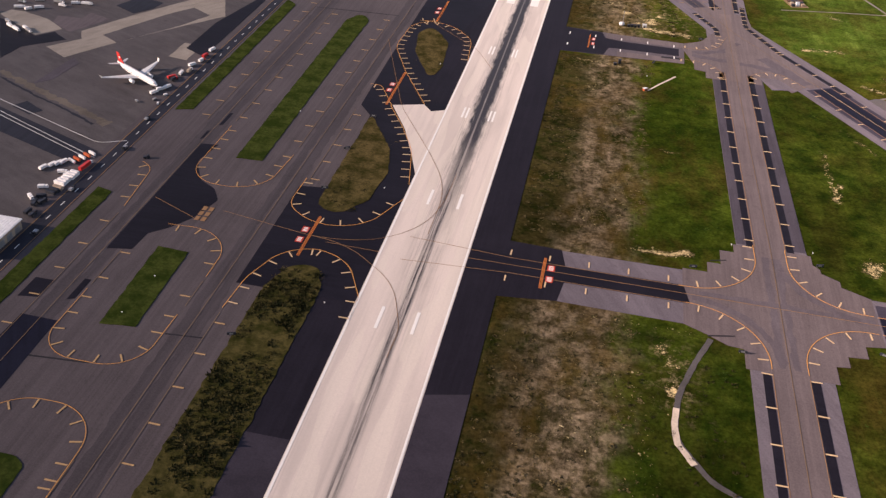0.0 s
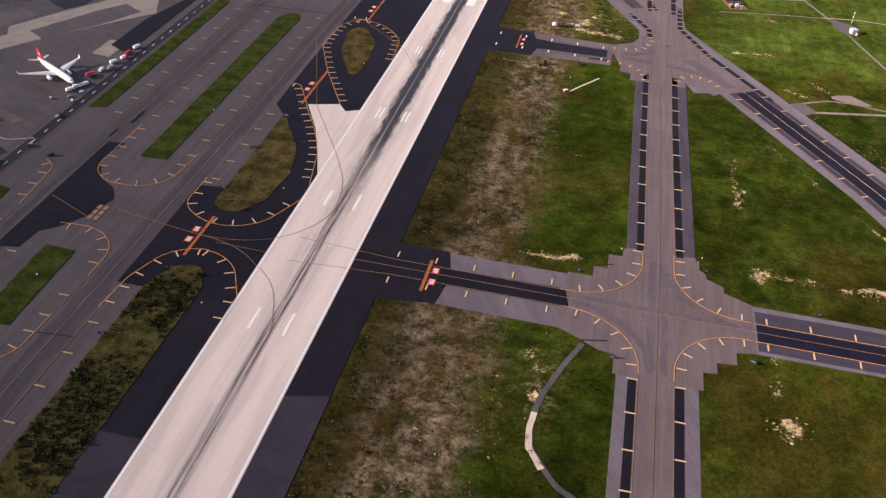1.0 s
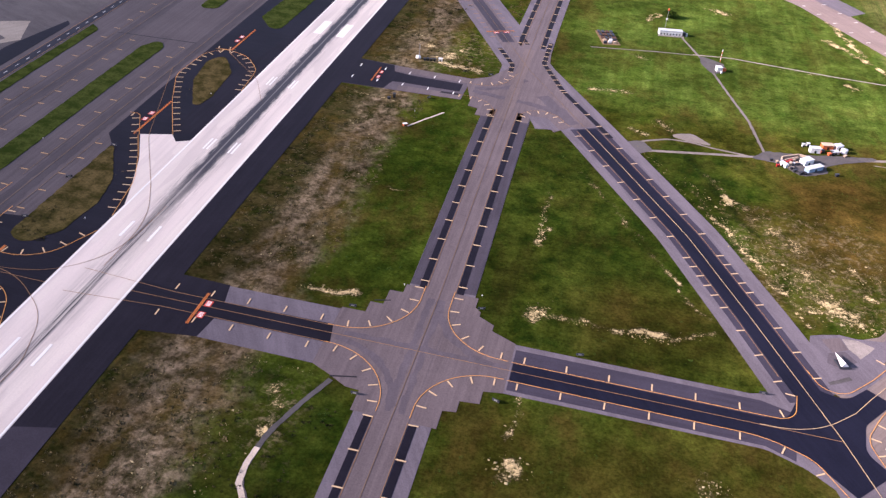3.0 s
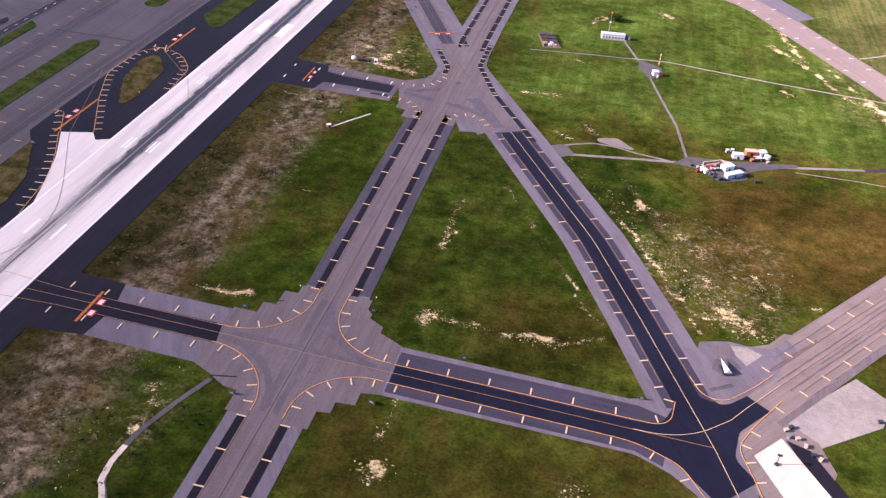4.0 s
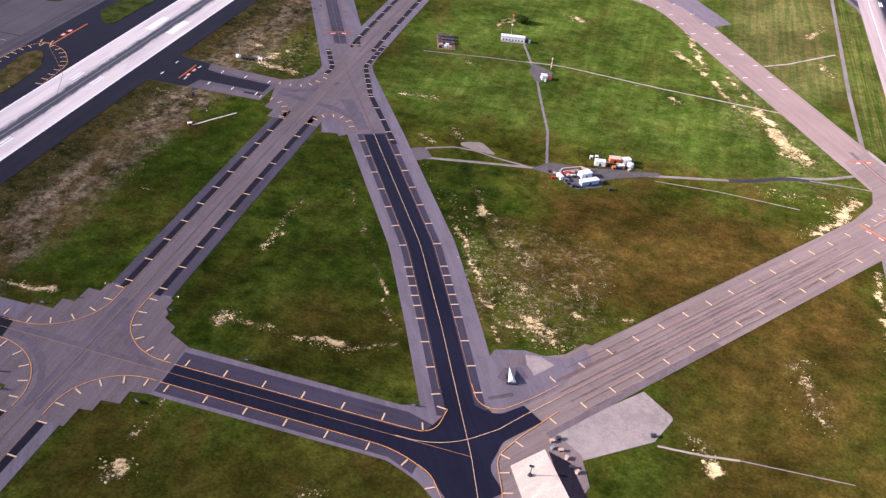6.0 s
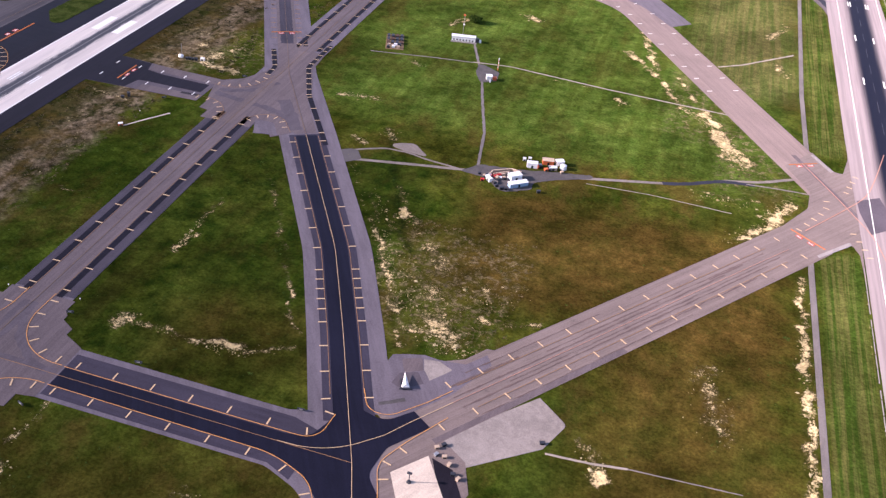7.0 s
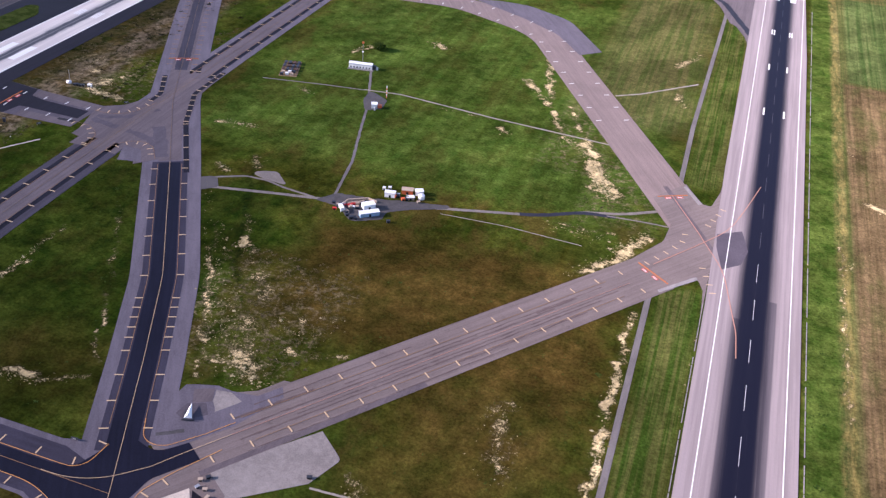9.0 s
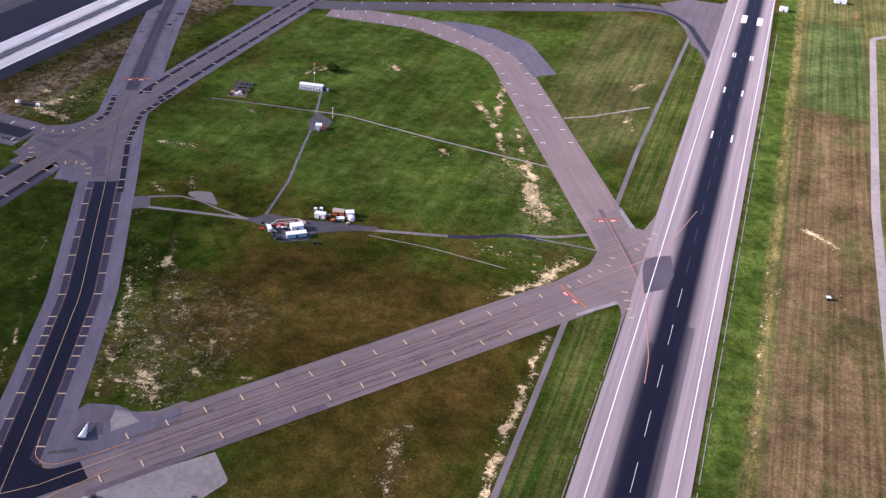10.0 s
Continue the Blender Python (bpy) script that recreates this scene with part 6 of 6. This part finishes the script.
block("cabinet", 277.4, 258.4, 20, 1.4, 0.9, 0.7, DARK_SKIN, "dark box lying on the hardstanding", "cabinet")


# ---- uncountable growth and stones ----
rng = np.random.default_rng(7)


def stuff(name, verts, faces, material, label, category):
    me = bpy.data.meshes.new(name)
    me.from_pydata(verts, [], faces)
    me.materials.append(material)
    tagged(new(name, me), label, category, "", "stuff")


def stones(clusters, name, label):
    """Low irregular stones and clods, strewn along short lines: x0, y0, x1, y1, spread, count, size."""
    base = np.array([(1, 0, 0), (0, 1, 0), (-1, 0, 0), (0, -1, 0), (0, 0, 0.8), (0, 0, -0.3)], float)
    tri = np.array([(0, 1, 4), (1, 2, 4), (2, 3, 4), (3, 0, 4), (1, 0, 5), (2, 1, 5), (3, 2, 5), (0, 3, 5)])
    vs, fs, n = [], [], 0
    for x0, y0, x1, y1, spread, count, size in clusters:
        for _ in range(int(count * 0.8)):
            t = rng.random()
            c = np.array((x0 + (x1 - x0) * t, y0 + (y1 - y0) * t)) + rng.normal(0, spread, 2) * (0.4 + rng.random())
            s = size * 0.42 * (0.25 + rng.gamma(1.3, 0.6))
            a = rng.random() * 6.3
            v = base * (1 + rng.uniform(-0.35, 0.35, base.shape)) * (s, s * rng.uniform(0.4, 1.0), s * 0.35)
            r = np.array(((math.cos(a), -math.sin(a)), (math.sin(a), math.cos(a))))
            v[:, :2] = v[:, :2] @ r.T + c
            v[:, 2] += 0.03
            vs.append(v), fs.append(tri + n)
            n += 6
    stuff(name, np.concatenate(vs).tolist(), np.concatenate(fs).tolist(), RUBBLE, label, "rubble")


PAVED = np.array([(p.x, p.y) for p in fine(dl, 2.0) + fine(rl, 2.0) + fine([c0 - cd * 70, c0 + cd * 130], 2.0)])
YARDS = ((76, 135, 200, 264), (211, 264, 394, 432), (78, 136, 396, 500), (240, 285, 184, 284), (165, 182, 538, 548), (134, 147, 512, 536), (92.5, 117, 0, 700), (334, 380, 392, 500), (214, 250, 210, 284))


def free(x, y):
    """Whether grass grows there: not on paving or in a yard."""
    if any(a < x < b and c < y < d for a, b, c, d in YARDS):
        return False
    return np.min((PAVED[:, 0] - x) ** 2 + (PAVED[:, 1] - y) ** 2) > 15.5 ** 2


def tussocks(name, areas, material, label, category, leaves=9):
    """Clumps of pointed leaves: x0, x1, y0, y1, count, radius, height."""
    vs, fs, n = [], [], 0
    for x0, x1, y0, y1, count, rad, high in areas:
        for _ in range(count):
            cx, cy = rng.uniform(x0, x1), rng.uniform(y0, y1)
            if noise.noise((cx * 0.06, cy * 0.06, 0.5 * rad)) + 0.6 * noise.noise((cx * 0.2, cy * 0.2, 2.0)) < rng.uniform(-0.5, 0.25):
                continue
            if cx > 60 and not free(cx, cy):
                continue
            s = 0.5 + rng.gamma(2.0, 0.3)
            a = rng.random(leaves) * 6.283
            d = np.sqrt(rng.random(leaves)) * rad * s
            q = np.stack((cx + d * np.cos(a), cy + d * np.sin(a), np.full(leaves, 0.02)), 1)
            w = rad * s * 0.45
            high_s = high * 0.45
            tip = q + np.stack((rng.normal(0, 0.4, leaves) * rad * s, rng.normal(0, 0.4, leaves) * rad * s, high_s * s * rng.uniform(0.4, 1.0, leaves)), 1)
            b = a + rng.random(leaves) * 3
            u = np.stack((np.cos(b) * w, np.sin(b) * w, np.zeros(leaves)), 1)
            vs.append(np.stack((q - u, q + u, tip), 1).reshape(-1, 3))
            fs.append(np.arange(3 * leaves).reshape(-1, 3) + n)
            n += 3 * leaves
    stuff(name, np.concatenate(vs).tolist(), np.concatenate(fs).tolist(), material, label, category)


stones(((136, 261, 138, 264, 2.2, 90, 0.5), (131, 333, 131, 304, 0.7, 80, 0.4), (138, 261, 176, 260, 0.9, 130, 0.3), (168, 261, 181, 262, 1.2, 120, 0.45), (181, 263, 194, 270, 0.8, 50, 0.3),
        (138.5, 194, 139, 192, 2.6, 110, 0.5), (138, 224, 137.6, 204, 0.7, 60, 0.35), (190, 203, 193, 200, 3.0, 70, 0.4)), "rubble", "pale stones and dry clods strewn over the triangular lawn")
stones(((137, 450, 156, 452, 1.6, 150, 0.5), (158, 413, 166, 408, 1.4, 60, 0.5), (170, 424, 175, 416, 1.6, 80, 0.5), (199, 361, 201, 357, 1.0, 90, 0.7), (183, 372, 196, 352, 1.4, 70, 0.35),
        (196, 346, 220, 298, 1.6, 260, 0.42), (206, 330, 238, 290, 5.0, 420, 0.42), (226, 296, 246, 288, 2.6, 260, 0.55), (236, 318, 258, 324, 5.0, 90, 0.35), (160, 400, 196, 338, 1.2, 90, 0.35)), "rubble", "pale stones and bare clods beside the diagonal taxiway")
stones(((268, 608, 280, 560, 1.6, 170, 0.6), (262, 575, 280, 552, 2.0, 120, 0.7), (281, 550, 298, 515, 1.3, 150, 0.5), (298, 515, 314, 498, 2.0, 150, 0.7), (316, 496, 332, 466, 2.4, 260, 0.9), (322, 478, 330, 462, 2.0, 200, 1.1),
        (338, 420, 352, 440, 2.0, 200, 0.6), (326, 397, 346, 424, 1.6, 120, 0.5), (310, 428, 334, 428, 2.0, 110, 0.5), (266, 508, 270, 505, 1.6, 50, 0.6), (155, 504, 162, 500, 1.5, 40, 0.5)), "rubble", "bright limestone rubble along the meadow beside the curved taxiway")
stones(((354, 345, 356, 300, 1.3, 190, 0.6), (356.4, 312, 356.4, 262, 1.0, 170, 0.75), (322, 312, 330, 282, 4.0, 110, 0.4), (290, 262, 296, 250, 1.6, 90, 0.45), (354, 380, 356, 350, 1.2, 60, 0.4)), "rubble", "pale stones and bare clods in the dry meadow")
stones(((60, 251, 80, 252, 1.0, 110, 0.35), (40, 388, 45, 368, 3.0, 70, 0.35), (33, 400, 52, 398, 0.5, 90, 0.4), (44, 482, 52, 470, 3.0, 60, 0.7), (64, 450, 84, 446, 1.8, 150, 0.55), (60, 455, 72, 470, 4.0, 60, 0.6), (48, 262, 60, 290, 6.0, 120, 0.35), (50, 212, 84, 213, 0.6, 60, 0.25),
        (48, 196, 52, 140, 6.0, 150, 0.35), (62, 190, 70, 150, 3.0, 90, 0.3), (55, 360, 62, 330, 4.0, 80, 0.35), (72, 205, 76, 186, 1.4, 80, 0.3)), "rubble", "pale stones in the dry belt beside the runway")
stones(((446, 515, 462, 505, 2.0, 70, 0.6), (436, 452, 438, 456, 1.2, 40, 0.6), (434, 600, 440, 560, 1.2, 60, 0.5), (433, 470, 434, 350, 0.7, 110, 0.4), (434, 780, 436, 640, 0.8, 70, 0.4), (452, 480, 470, 440, 8.0, 40, 0.4), (418.6, 330, 418.9, 720, 0.15, 190, 0.3), (379.2, 400, 377.8, 330, 0.2, 70, 0.3),
        (340, 640, 352, 668, 2.0, 120, 0.6), (345, 600, 350, 585, 2.0, 70, 0.6)), "rubble", "pale stones at the edge of the far fields")
tussocks("scrub", ((-39.6, -24.8, 62, 204, 6500, 0.45, 1.2), (-38.0, -25.5, 200, 211, 90, 0.5, 1.2), (-37, -26, 246, 268, 220, 0.4, 0.7), (25, 37, 262, 404, 380, 0.35, 0.4), (25, 40, 80, 214, 500, 0.35, 0.45), (38, 64, 80, 212, 300, 0.35, 0.4), (38, 64, 252, 402, 260, 0.35, 0.4), (62, 92, 120, 205, 250, 0.4, 0.5), (26, 90, 442, 620, 900, 0.5, 0.6)), SCRUB, "low dark scrub and weeds beside the runway", "scrub")
tussocks("dry_grass", ((-39.6, -24.8, 62, 212, 900, 0.5, 0.5), (25, 66, 78, 214, 1500, 0.4, 0.3), (26, 66, 252, 404, 1500, 0.4, 0.3), (-37, -25, 246, 300, 260, 0.4, 0.3), (-38, -26, 362, 410, 200, 0.4, 0.3), (28, 90, 442, 560, 900, 0.5, 0.4), (196, 256, 290, 360, 900, 0.5, 0.3), (318, 352, 430, 500, 400, 0.5, 0.3)), STRAW, "tufts of dry straw-coloured grass", "grass")
tussocks("grass_tufts", ((64, 94, 250, 400, 297, 0.3, 0.16), (112, 210, 245, 390, 513, 0.3, 0.16), (118, 240, 60, 214, 459, 0.3, 0.16), (64, 94, 60, 210, 189, 0.3, 0.16), (200, 350, 290, 430, 648, 0.3, 0.16), (250, 356, 120, 390, 459, 0.3, 0.16), (120, 340, 420, 660, 972, 0.3, 0.16), (362, 377, 120, 400, 81, 0.3, 0.16), (419, 432, 200, 800, 900, 0.5, 0.3)), BUSH, "tufts of green grass on the airfield", "grass")


def bush(x, y, s, label):
    """A bush of many pointed leaves on short stems."""
    b = thing("bush", pose(x, y, 0), label, "bush")
    bm = bmesh.new()
    for i in range(5):
        a = 1.26 * i
        rod(bm, (0, 0, 0), (0.5 * s * math.cos(a), 0.5 * s * math.sin(a), 0.6 * s), 0.05 * s, 6, 0.02 * s)
    part("stems", bm, TAN_WALL, b)
    vs, fs = [], []
    for i in range(420):
        d = rng.normal(0, 1, 3)
        d /= np.linalg.norm(d)
        c = d * s * (0.55 + 0.5 * rng.random()) * (1.3, 1.0, 0.6) + (0, 0, 0.65 * s)
        w = rng.normal(0, 0.17 * s, (3, 3))
        vs += (c + w).tolist()
        fs.append((3 * i, 3 * i + 1, 3 * i + 2))
    me = bpy.data.meshes.new("crown")
    me.from_pydata(vs, [], fs)
    me.materials.append(BUSH)
    part_ob = new("crown", me)
    part_ob.parent = b


bush(172.0, 573.6, 3.2, "dark green bush beside rubble on the lawn")
stones(((160, 564, 163, 575, 0.5, 60, 0.7), (163, 575, 170, 577, 0.8, 60, 0.7), (196, 600, 206, 596, 2.0, 80, 0.7)), "rubble", "pale rubble beside the dark bush")
